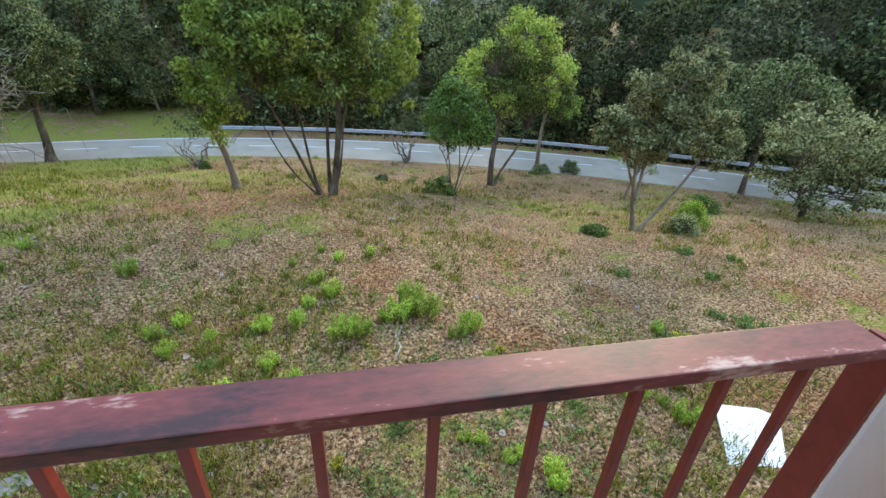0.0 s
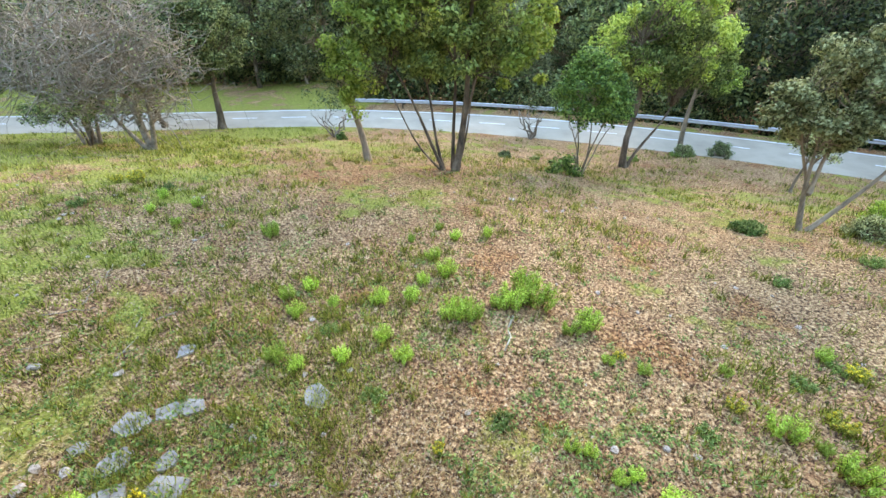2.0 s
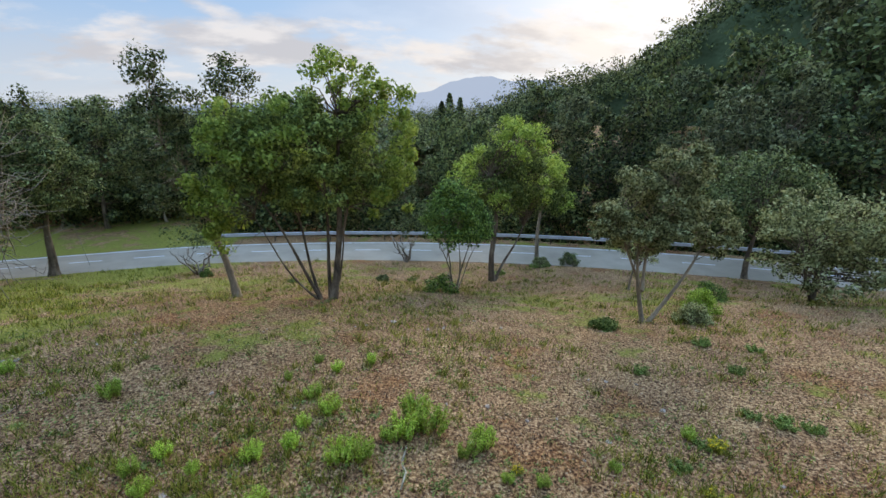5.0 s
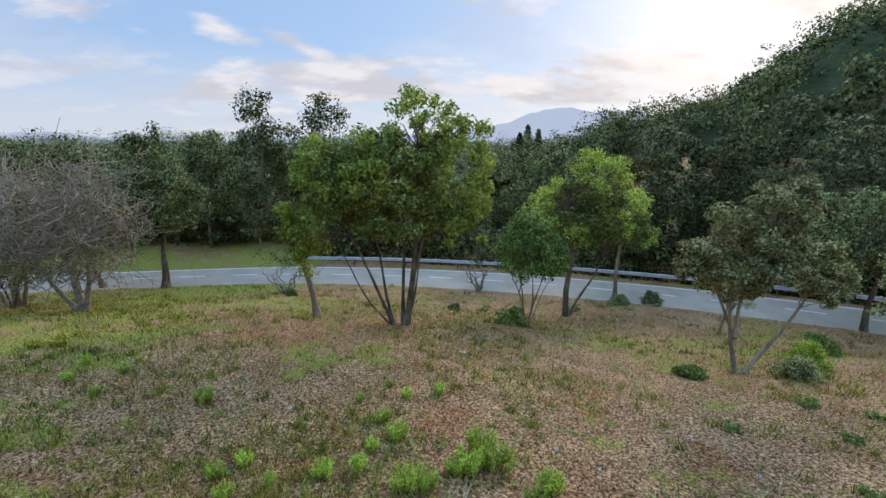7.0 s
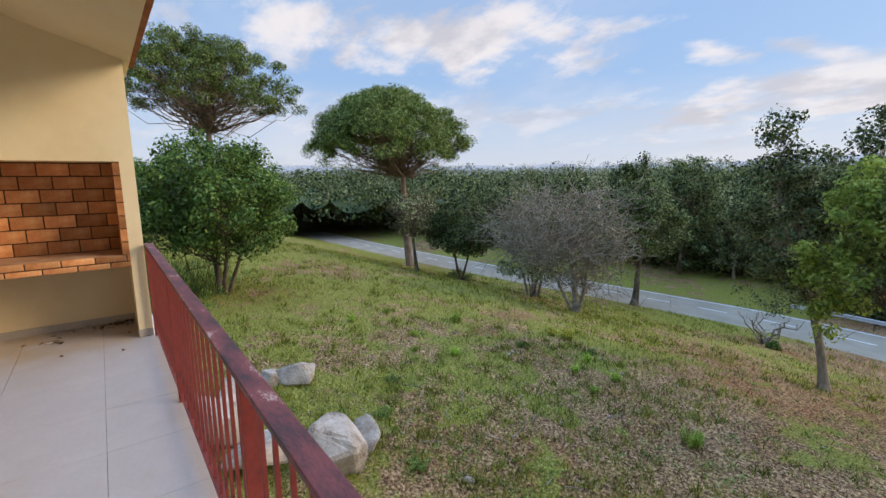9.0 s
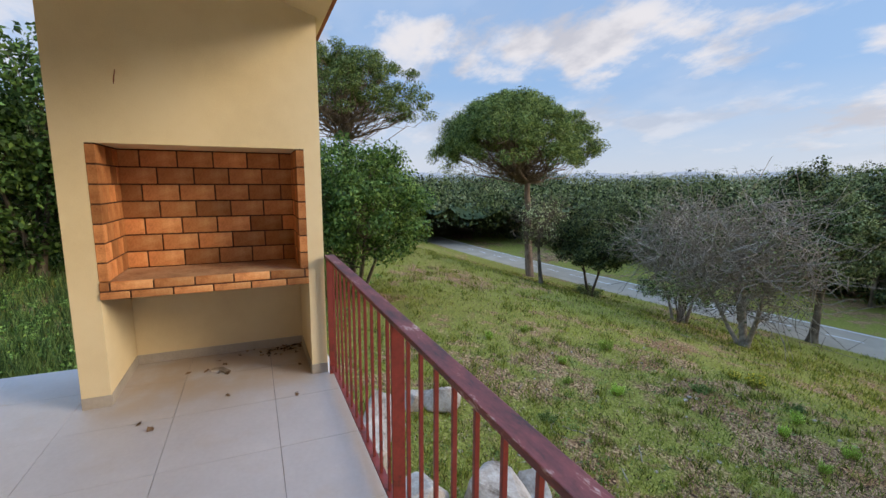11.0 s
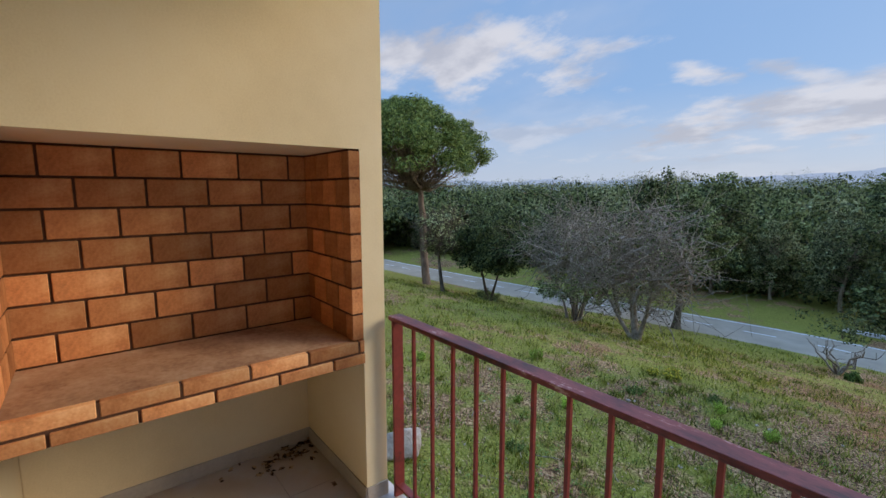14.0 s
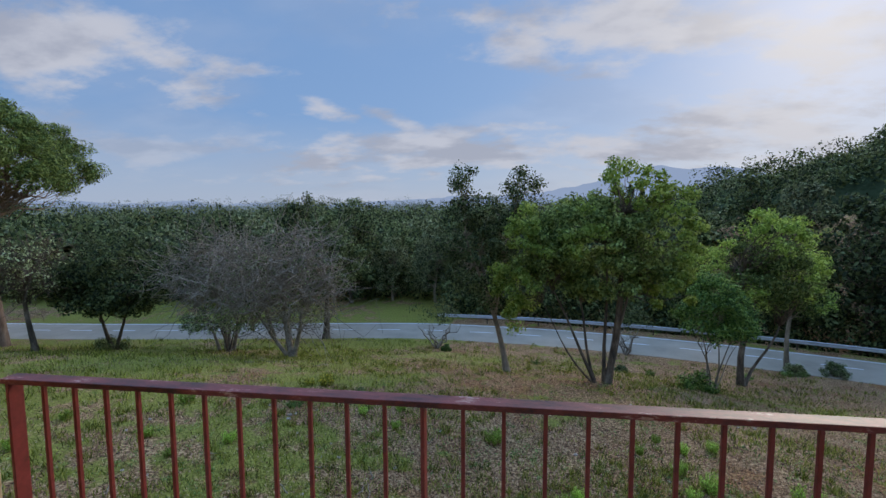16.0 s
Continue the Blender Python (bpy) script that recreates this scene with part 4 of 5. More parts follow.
def woods():
    """The wooded country beyond the first rows: a bumpy canopy of merged crowns with leaf clumps on it."""
    rng = np.random.default_rng(77)

    def top(az, r):
        el = -0.5 + 0.7 * wob(az, .06, 3) + 0.35 * wob(az, .8, 6)
        far = max(0.0, min((r - 72) / 260, 1.0))
        z = -2.6 * (1 - far) + (1.6 + 330 * math.tan(radians(el + .35))) * far
        el2 = ridge_el(az)
        if az > 15 and r > 88:
            z = max(z, 1.5 + min(r, 115) * math.tan(radians(el2)) - max(0, 115 - r) * .10)
        bump = 1.7 * (1 - 2 * abs(noise.noise(Vector((math.sin(radians(az)) * r / 6, math.cos(radians(az)) * r / 6, 0)))))
        return z + bump * (1 + r / 300) - 1.5
    azs = np.arange(-100, 62.1, 0.45)
    rs = [70 * 1.035 ** k for k in range(52)]
    verts = [(math.sin(radians(a)) * r, math.cos(radians(a)) * r, top(a, r)) for r in rs for a in azs]
    n = len(azs)
    faces = [(j * n + i, j * n + i + 1, (j + 1) * n + i + 1, (j + 1) * n + i) for j in range(len(rs) - 1) for i in range(n - 1)]
    tagged(link_mesh("woodland", verts, faces, M_HILL, smooth=True), "dense wooded hills in the distance", "woodland", kind="stuff")
    pick = rng.integers(0, len(verts), 9000)
    va = np.array(verts)
    rr, aa = np.hypot(va[:, 0], va[:, 1]), np.degrees(np.arctan2(va[:, 0], va[:, 1]))
    crest = np.nonzero((aa > 18) & (rr > 82) & (rr < 135))[0]
    pick = np.concatenate([pick, rng.choice(crest, 3500)])
    c = va[pick] + rng.normal(size=(len(pick), 3)) * np.array((1.5, 1.5, .5))
    d = np.linalg.norm(c[:, :2], axis=1)
    q = leaf_quads(rng, c, 14, 1.6, .62, up=0.0, squash=.6)
    for name, mat, count in (("woodland_foliage_grey", M_LEAF_DUSTY, 500), ("woodland_foliage_green", M_LEAF_FOREST, 1500)):
        a = rng.uniform(-100, 62, count)
        r = 66 * 6.5 ** rng.random(count)
        cc, rad = [], []
        for az, d in zip(a, r):
            base = top(az, d)
            w = 2.2 + d / 80 * rng.uniform(.6, 1.5)
            lift = rng.uniform(-.6, 2.6) * (1 + d / 200)
            for _ in range(7):
                q3 = rng.normal(size=3) * np.array((w * .5, w * .5, w * .25))
                cc.append((math.sin(math.radians(az)) * d + q3[0], math.cos(math.radians(az)) * d + q3[1], base + lift + q3[2]))
                rad.append(w * .42)
        tagged(quad_mesh(name, leaf_quads(rng, np.array(cc), 22, np.array(rad), .55, up=0.0, squash=.7), mat), "rounded tree crowns of the distant wood", "foliage", kind="stuff")
    tagged(quad_mesh("woodland_foliage", q, M_LEAF_FOREST), "leafy canopy of the distant wood", "foliage", kind="stuff")


def wob(a, s, o):
    return noise.noise(Vector((a * s, o, 0.3)))


woods()


def undergrowth():
    """Dark low growth that fills the wood's edge and the gully behind the guard rail."""
    rng = np.random.default_rng(88)
    c = []
    for k in range(3400):
        x = rng.uniform(-70, 46)
        right = x > -9
        off = (7.2 if right else 12.5) + rng.exponential(3.0)
        xx = x + off * .6 * min(max((x - 2) / 22, 0), 1)
        y = road_near(min(x, 46)) + off
        c.append((xx, y, ground_z(xx, y) + rng.uniform(.1, 3.2)))
    tagged(quad_mesh("undergrowth", leaf_quads(rng, np.array(c), 26, .9, .34), M_LEAF_FOREST), "dark undergrowth at the edge of the wood", "undergrowth", kind="stuff")


undergrowth()


# ---- guard rail ----
def guard_rail():
    g = thing("guard_rail", "galvanised steel guard rail on dark posts along the road", "guard rail", (0, 0, 0))
    pts = []
    for x in np.arange(-9, 38.1, 1.0):
        pts.append(road_way(x, 5.3))
    prof = ((0.0, .74), (-.05, .70), (-.05, .66), (0.0, .61), (0.0, .59), (-.05, .54), (-.05, .50), (0.0, .46))
    verts, faces = [], []
    for x, y, nx, ny in pts:
        for o, z in prof:
            verts.append((x + nx * o, y + ny * o, ROAD_Z + z))
    m = len(prof)
    for k in range(len(pts) - 1):
        for j in range(m - 1):
            faces.append((k * m + j, k * m + j + 1, (k + 1) * m + j + 1, (k + 1) * m + j))
    link_mesh("beam", verts, faces, M_STEEL, g, smooth=True)
    me = bm_mesh("post", box_bm(bmesh.new(), -.05, .05, -.03, .03, -.9, .70), M_BARK)
    for k in range(0, len(pts), 4):
        x, y, nx, ny = pts[k]
        o = new("post", me)
        o.parent = g
        o.location = (x + nx * .06, y + ny * .06, ROAD_Z)
        o.rotation_euler = (0, 0, math.atan2(ny, nx) - math.pi / 2)


guard_rail()


def dashes():
    line = new("centre_line")
    tagged(line, "dashed white centre line on the road", "road marking", kind="structure")
    for x in np.arange(-60, 38, 3.6):
        pts = []
        for xx in (x, x + 1.8):
            for o in (2.3, 2.42):
                pts.append((*road_way(xx, o)[:2], ROAD_Z + .036))
        link_mesh("dash", pts, [(0, 1, 3, 2)], M_ROADPAINT, line)


dashes()


# ---- boulders, slabs, stones ----
def rock_mesh(seed, sx, sy, sz):
    """An angular block: the hull of random points, its edges worn and its faces slightly rough."""
    r = random.Random(seed * 13)
    bm = bmesh.new()
    for k in range(13):
        a, z = 6.283 * k * .618 + r.uniform(-.3, .3), r.uniform(-.9, .95)
        w = math.sqrt(max(.12, 1 - z * z * .75)) * r.uniform(.82, 1.1)
        bm.verts.new((math.cos(a) * w, math.sin(a) * w, z))
    hull = bmesh.ops.convex_hull(bm, input=bm.verts[:])
    bmesh.ops.delete(bm, geom=[v for v in hull["geom_interior"] if isinstance(v, bmesh.types.BMVert)], context="VERTS")
    bmesh.ops.bevel(bm, geom=bm.edges[:], offset=.07, segments=1, affect="EDGES")
    bmesh.ops.triangulate(bm, faces=bm.faces[:])
    bmesh.ops.subdivide_edges(bm, edges=[e for e in bm.edges if e.calc_length() > .25], cuts=2, use_grid_fill=True)
    bmesh.ops.triangulate(bm, faces=bm.faces[:])
    o = Vector((seed * 7.1, seed * 3.3, seed))
    for v in bm.verts:
        v.co *= 1 + .05 * noise.noise(v.co * 2.5 + o) + .03 * noise.noise(v.co * 7 + o)
        v.co = Vector((v.co.x * sx, v.co.y * sy, v.co.z * sz))
    return bm


ROCKS = [(-6.31, 3.03, 0.49, 0.45, 0.55, 0.2), (-6.54, 3.66, 0.21, 0.27, 0.34, 1.5), (-9.42, 3.4, 0.44, 0.27, 0.35, 0.9), (-9.55, 2.88, 0.23, 0.21, 0.21, 0.1), (-6.78, 1.87, 0.45, 0.38, 0.43, 1.2), (-8.81, 2.07, 0.48, 0.36, 0.44, 0.3), (-7.84, 1.46, 0.52, 0.38, 0.52, 0.8)]
for k, (x, y, sx, sy, sz, a) in enumerate(ROCKS):
    ob = part("boulder", rock_mesh(k + 1, sx * 1.22, sy * 1.22, sz * 1.15), M_ROCK)
    tagged(ob, "pale angular limestone boulder in the grass" if k % 2 else "large pale limestone boulder below the terrace", "boulder", "boulders below the terrace")
    ob.location, ob.rotation_euler = (x, y, ground_z(x, y) + sz * .55), (0, 0, a)

FLAT = [(-2.98, 3.93, 0.26), (-2.86, 3.41, 0.21), (-2.04, 3.13, 0.28), (-2.38, 4.24, 0.21), (-2.68, 4.15, 0.21), (-3.08, 5.25, 0.15), (-0.84, 4.49, 0.21), (-2.65, 2.93, 0.24), (-2.25, 3.46, 0.17), (-3.41, 3.54, 0.14)]
M_SLATE = simple("grey_flagstone", [(0.3, (0.16, 0.14, 0.125)), (0.7, (0.33, 0.30, 0.27))], 3.0, 0.85, bump_s=.5, fine=40)
rr = random.Random(9)
for k, (x, y, s) in enumerate(FLAT):
    bm = bmesh.new()
    n = rr.randint(5, 7)
    ring = [(math.cos(6.283 * j / n + rr.uniform(-.3, .3)) * s * rr.uniform(.7, 1.15), math.sin(6.283 * j / n) * s * rr.uniform(.6, 1)) for j in range(n)]
    lo, hi = [bm.verts.new((a, b, 0)) for a, b in ring], [bm.verts.new((a * .97, b * .97, .035)) for a, b in ring]
    bm.faces.new(hi)
    bm.faces.new(lo[::-1])
    for j in range(n):
        bm.faces.new((lo[j], lo[(j + 1) % n], hi[(j + 1) % n], hi[j]))
    ob = part("flagstone", bm, M_SLATE)
    tagged(ob, "broken grey flagstone lying flat in the grass", "stone", "flagstones in the grass")
    ob.location, ob.rotation_euler = (x, y, ground_z(x, y) + .0), (rr.uniform(-.05, .05), rr.uniform(-.05, .05), rr.uniform(0, 6))

STONES = [(-3.77, 4.74, 0.08), (-1.39, 3.81, 0.07), (-0.92, 3.28, 0.06), (-3.7, 3.28, 0.09), (-3.31, 3.26, 0.09), (2.33, 12.44, 0.12), (-0.72, 5.25, 0.06), (3.61, 4.13, 0.06), (3.95, 4.05, 0.06), (-0.57, 3.91, 0.05), (-4.92, 4.68, 0.1), (-3.66, 3.03, 0.1)]
for k in range(90):
    STONES.append((rr.uniform(-12, 8), rr.uniform(3.0, 13), rr.uniform(.03, .07)))
base = [bm_mesh("stone", rock_mesh(20 + k, 1, .8, .5), M_ROCK) for k in range(4)]
for k, (x, y, s) in enumerate(STONES):
    ob = tagged(new("stone", base[k % 4]), "small pale stone lying in the dry grass", "stone", "stones in the meadow")
    ob.location, ob.rotation_euler, ob.scale = (x, y, ground_z(x, y) + s * .25), (0, 0, rr.uniform(0, 6)), (s, s, s)


def white_board():
    bm = bmesh.new()
    c = ((6.3, 4.09), (7.1, 3.84), (6.37, 2.87), (5.74, 3.17))
    c = [(a - 6.4, b - 3.5) for a, b in c]
    pts = [c[0], ((c[0][0] * .25 + c[1][0] * .75), (c[0][1] * .25 + c[1][1] * .75)), (c[1][0] - .02, c[1][1] - .12), c[2], c[3]]
    lo, hi = [bm.verts.new((a, b, 0)) for a, b in pts], [bm.verts.new((a, b, .03)) for a, b in pts]
    bm.faces.new(hi)
    bm.faces.new(lo[::-1])
    for j in range(5):
        bm.faces.new((lo[j], lo[(j + 1) % 5], hi[(j + 1) % 5], hi[j]))
    bmesh.ops.recalc_face_normals(bm, faces=bm.faces)
    ob = part("board", bm, simple("weathered_white_board", [(0.28, (0.42, 0.40, 0.36)), (0.4, (0.72, 0.71, 0.68)), (0.7, (0.80, 0.79, 0.77))], 5, .6, bump_s=.1))
    tagged(ob, "broken white slab lying on the dry grass", "slab")
    ob.location = (6.4, 3.5, ground_z(6.4, 3.5) + .03)


white_board()


def stick(x0, y0, x1, y1, r, label, mat=M_DEADTWIG, lift=.03, name="stick"):
    v, f = [], []
    rng = np.random.default_rng(int(abs(x0) * 100))
    z0, z1 = ground_z(x0, y0) + lift, ground_z(x1, y1) + lift
    p = curve_pts(rng, (0, 0, 0), (x1 - x0, y1 - y0, z1 - z0), 6, .03)
    tube(v, f, p, [r, r, r * .9, r * .8, r * .7, r * .5], 5)
    ob = tagged(link_mesh(name, v, f, mat, smooth=True), label, "stick", "sticks on the ground")
    ob.location = (x0, y0, z0)


stick(1.9, 6.46, 1.72, 5.63, .022, "pale dry stick lying in the meadow", M_LIGHTWOOD)
for k in range(38):
    cx, cy = (rr.gauss(-6.6, 1.6), rr.gauss(5.2, 1.0)) if k % 3 else (rr.gauss(-13.5, 1.2), rr.gauss(16.0, .8))
    a, ln = rr.uniform(0, 3.14), rr.uniform(.25, .8)
    stick(cx, cy, cx + math.cos(a) * ln, cy + math.sin(a) * ln, rr.uniform(.006, .014), "thin grey brown dead twig on the ground")


# ---- spurge tufts, herbs, small bushes ----
def tuft_kind(name, label, group, mat, seed, tall, n_stem, per, leaf, flower=None):
    rng = np.random.default_rng(seed)
    t = thing(name, label, "plant", group=group)
    verts, faces, cs = [], [], []
    for k in range(n_stem):
        a, rr_ = rng.uniform(0, 6.283), math.sqrt(rng.uniform(0, 1)) * .42
        tip = np.array((math.cos(a) * rr_, math.sin(a) * rr_, tall * rng.uniform(.55, 1.0) * (1 - .8 * rr_ * rr_)))
        p = curve_pts(rng, (tip[0] * .55, tip[1] * .55, -.03), tip, 4, .03)
        tube(verts, faces, p, [.012, .010, .008, .006], 3)
        for f in np.linspace(.35, 1.0, 5):
            cs.append(p[0] + (tip - p[0]) * f)
    link_mesh("stalk", verts, faces, M_STRAW, t)
    q = leaf_quads(rng, np.array(cs), per, .075, leaf, up=.8, squash=1.3, aspect=.3)
    quad_mesh("foliage", q, mat, t)
    if flower:
        tips = np.array(cs)[4::5]
        quad_mesh("bloom", leaf_quads(rng, tips, 9, .06, .045, up=2, aspect=.9), flower, t, "small yellow flowers").data.name = "bloom"
    return t


TUFTS_A = [(-3.34, 9.03, 0.58), (-1.66, 5.19, 0.47), (-1.72, 6.22, 0.43), (-2.05, 6.7, 0.43), (-1.72, 7.01, 0.4), (-1.16, 6.51, 0.31), (-0.67, 5.21, 0.4), (-0.41, 6.66, 0.48), (-0.16, 5.71, 0.43), (0.19, 5.27, 0.44), (0.16, 6.79, 0.42), (0.31, 7.33, 0.37), (0.39, 8.26, 0.43), (0.72, 7.64, 0.56), (0.82, 9.22, 0.39), (1.55, 9.5, 0.38), (0.4, 9.73, 0.32), (-0.14, 9.04, 0.31), (0.87, 6.32, 0.61), (1.18, 6.37, 0.61), (1.89, 6.81, 0.71), (2.37, 6.85, 0.77), (1.67, 6.77, 0.41), (2.17, 7.28, 0.76), (3.12, 6.34, 0.6), (2.81, 6.17, 0.42)]
TUFTS_B = [(2.42, 3.97, 0.27), (2.64, 3.94, 0.27), (3.37, 3.28, 0.52), (3.1, 3.69, 0.27), (2.89, 3.63, 0.28), (5.22, 4.5, 0.57), (5.59, 4.31, 0.28), (5.65, 3.88, 0.6), (6.89, 6.19, 0.4), (3.75, 5.42, 0.31), (5.0, 5.57, 0.28), (3.27, 5.57, 0.27), (-2.82, 2.81, 0.49), (-1.29, 4.99, 0.36), (-6.99, 10.85, 0.43), (-6.7, 9.93, 0.36), (-5.7, 9.29, 0.34), (-5.83, 10.44, 0.43), (-11.6, 9.8, 0.55), (-10.77, 7.52, 0.35), (-8.92, 7.59, 0.43), (-9.66, 6.77, 0.3), (-13.03, 6.53, 0.41), (-13.56, 8.18, 0.4)]
YELLOW = [(6.12, 4.74, 0.52), (7.13, 5.81, 0.5), (4.8, 4.9, 0.38), (-2.22, 2.87, 0.47), (0.85, 3.79, 0.24), (3.48, 5.71, 0.27), (-8.69, 12.19, 0.72), (-9.15, 12.02, 0.48)]
HERBS = [(8.52, 6.5, 0.48), (8.88, 6.13, 0.62), (9.24, 5.89, 0.49), (6.94, 5.95, 0.46), (-1.04, 5.84, 0.41), (-0.07, 4.53, 0.42), (4.22, 4.4, 0.39), (1.63, 4.27, 0.43), (6.1, 5.45, 0.46), (7.73, 8.69, 0.56), (10.42, 9.81, 0.68), (11.5, 9.16, 0.56), (9.93, 8.18, 0.57), (-5.64, 4.13, 0.53), (-7.23, 4.41, 0.51), (-8.4, 5.31, 0.5), (-8.61, 9.99, 0.59), (-7.37, 11.56, 0.57), (4.38, 22.94, 0.74), (-1.55, 21.4, 0.63), (10.21, 25.31, 0.92), (13.16, 26.78, 0.95), (13.95, 26.86, 0.94)]


def scatter(kinds, rows, seed):
    r = random.Random(seed)
    used = set()
    for x, y, s in rows:
        k = r.choice(kinds)
        a = r.uniform(0, 6.28)
        s *= 0.95
        if k.name not in used:
            used.add(k.name)
            plant(k, x, y, a, s)
        else:
            c = copy_thing(k, Matrix.Translation((x, y, ground_z(x, y))) @ Matrix.Rotation(a, 4, "Z"))
            c.scale = (s, s, s)


scatter([tuft_kind("spurge_tuft", "bright lime green feathery spurge tuft in the meadow", "spurge tufts", M_LEAF_BRIGHT, 80 + k, .62, 34, 11, .075) for k in range(3)], TUFTS_A + TUFTS_B, 1)
scatter([tuft_kind("yellow_flower_clump", "clump of small yellow flowers over green stems", "yellow flower clumps", M_GRASS, 90, .45, 26, 8, .08, material_yellow)], YELLOW, 2)
scatter([tuft_kind("herb_clump", "low dark green leafy herb clump", "herb clumps", M_WEEDS, 93 + k, .28, 22, 9, .09) for k in range(2)], HERBS, 3)


def bush(seed, x, y, w, h, mat, label):
    rng = np.random.default_rng(seed)
    t = thing("low_bush", label, "shrub")
    v, f, cs = [], [], []
    for k in range(40):
        d = rng.normal(size=3)
        d[2] = abs(d[2])
        d /= np.linalg.norm(d)
        c = d * np.array((w / 2, w / 2, h)) * rng.uniform(.55, .92)
        cs.append(c)
        tube(v, f, curve_pts(rng, (0, 0, -.05), c, 5, .06), np.linspace(.02, .006, 5), 4)
    link_mesh("woody_base", v, f, M_BARK, t)
    quad_mesh("foliage", leaf_quads(rng, np.array(cs), 90, w * .14, .07, squash=.8), mat, t)
    plant(t, x, y)


bush(51, 12.08, 11.96, 1.20, 0.69, M_LEAF_GREY, "grey green rounded low bush under the oaks")
bush(52, 13.36, 13.07, 1.27, 1.04, M_LEAF_BRIGHT, "light green low bush beside a grey one")
bush(53, 8.92, 11.97, 1.00, 0.31, M_WEEDS, "low green leafy growth round the oak foot")
bush(54, 2.78, 22.18, 0.80, 0.30, M_LEAF_OAK, "small dark bush on dry ground")
bush(55, -26.37, 22.15, 2.09, 0.86, M_LEAF_OAK, "low dark bush beside the road")
bush(56, 13.68, 27.09, 1.33, 0.72, M_LEAF_GREY, "low grey green bush beside a trunk")
bush(57, 15.8, 27.05, 1.41, 1.01, M_LEAF_OAK, "spiky dark green bush near the road")
bush(58, 16.24, 15.58, 1.60, 0.86, M_LEAF_BUSH, "low green bush on the slope")
bush(59, -6.77, 26.53, 0.80, 0.44, M_LEAF_BUSH, "low green bush beside the road")
bush(60, 18.6, 9.0, 2.40, 1.50, M_LEAF_GREY, "broad grey green bush on the slope")


# ---- meadow ----
def blades(name, label, mat, seed, n, keep, hmin, hmax, width, lean, az=(-118, 72), rmin=2.6, rmax=42, cx=0.0, cy=0.6, clump=5, kind_cat="grass"):
    rng = np.random.default_rng(seed)
    m = n // clump
    a = np.radians(rng.uniform(az[0], az[1], m * 3))
    r = rmin * (rmax / rmin) ** rng.random(m * 3)
    xs, ys = cx + np.sin(a) * r, cy + np.cos(a) * r
    pick = [k for k in range(m * 3) if keep(xs[k], ys[k], rng)][:m]
    xs, ys, r = np.repeat(xs[pick], clump), np.repeat(ys[pick], clump), np.repeat(r[pick], clump)
    spread = .03 + .004 * r
    xs += rng.normal(size=len(xs)) * spread
    ys += rng.normal(size=len(ys)) * spread
    zs = np.array([ground_z(x, y) for x, y in zip(xs, ys)])
    far = 1 + r / 18
    h = rng.uniform(hmin, hmax, len(xs)) * (.8 + r / 45)
    th = rng.uniform(0, 6.283, len(xs))
    b = np.stack([xs, ys, zs - .01], 1)
    side = np.stack([np.cos(th), np.sin(th), 0 * th], 1) * (width * far * rng.uniform(.7, 1.3, len(xs)))[:, None]
    ph = rng.uniform(0, 6.283, len(xs))
    ln = rng.uniform(lean * .3, lean, len(xs))
    tip = b + np.stack([np.cos(ph) * ln * h, np.sin(ph) * ln * h, h * np.sqrt(np.maximum(.03, 1 - np.minimum(ln, .98) ** 2))], 1)
    q = np.stack([b - side, b + side, tip + side * .25, tip - side * .25], 1)
    tagged(quad_mesh(name, q, mat), label, kind_cat, kind="stuff")


def greenness(x, y):
    g = noise.noise(Vector((x * .22, y * .22, 9.0))) * .9 + noise.noise(Vector((x * .8, y * .8, 2.0))) * .5
    g += min(max((-x - 3) / 7, 0), 1) * .34 + min(max((y - 9) / 14, 0), 1) * .15
    return g


def on_land(x, y):
    return y < road_near(x) - .6 and not (-6.1 < x < 2.3 and y < .75)


blades("meadow_grass", "short green meadow grass in patches", M_GRASS, 101, 100000, lambda x, y, r: on_land(x, y) and greenness(x, y) + r.normal() * .16 > .10, .05, .16, .0055, .7)
blades("dry_grass", "dry straw coloured grass over bare soil", M_STRAW, 102, 70000, lambda x, y, r: on_land(x, y) and greenness(x, y) + r.normal() * .25 < .36, .05, .15, .004, .99)
blades("grass_tussocks", "small tussocks of brighter green grass", M_GRASS, 106, 36000, lambda x, y, r: on_land(x, y) and greenness(x, y) + r.normal() * .35 > .12, .09, .22, .006, .8, clump=22)
blades("slope_grass", "tall green grass and weeds on the west slope", M_SLOPE, 103, 60000, lambda x, y, r: x < -6.2 and (y < 3.5 or y < 4.5 + r.normal()), .22, .55, .008, .6, az=(-150, -70), rmin=1.5, rmax=22, cx=-5.6, cy=-1.5)


def weeds():
    rng = np.random.default_rng(105)
    c, rr_ = [], []
    while len(c) < 3400:
        a, r = math.radians(rng.uniform(-108, 66)), 2.4 * 11 ** rng.random()
        x, y = math.sin(a) * r, .6 + math.cos(a) * r
        if on_land(x, y) and greenness(x * 1.7 + 30, y * 1.7) + rng.normal() * .25 > .0:
            c.append((x, y, ground_z(x, y) + .03))
            rr_.append((.05 + .10 * rng.random()) * (1 + r / 26))
    q = leaf_quads(rng, np.array(c), 15, np.array(rr_), .05, up=1.8, squash=.45, aspect=.45)
    tagged(quad_mesh("weeds", q, M_WEEDS), "low green leafy weeds scattered in the meadow", "weeds", kind="stuff")


weeds()


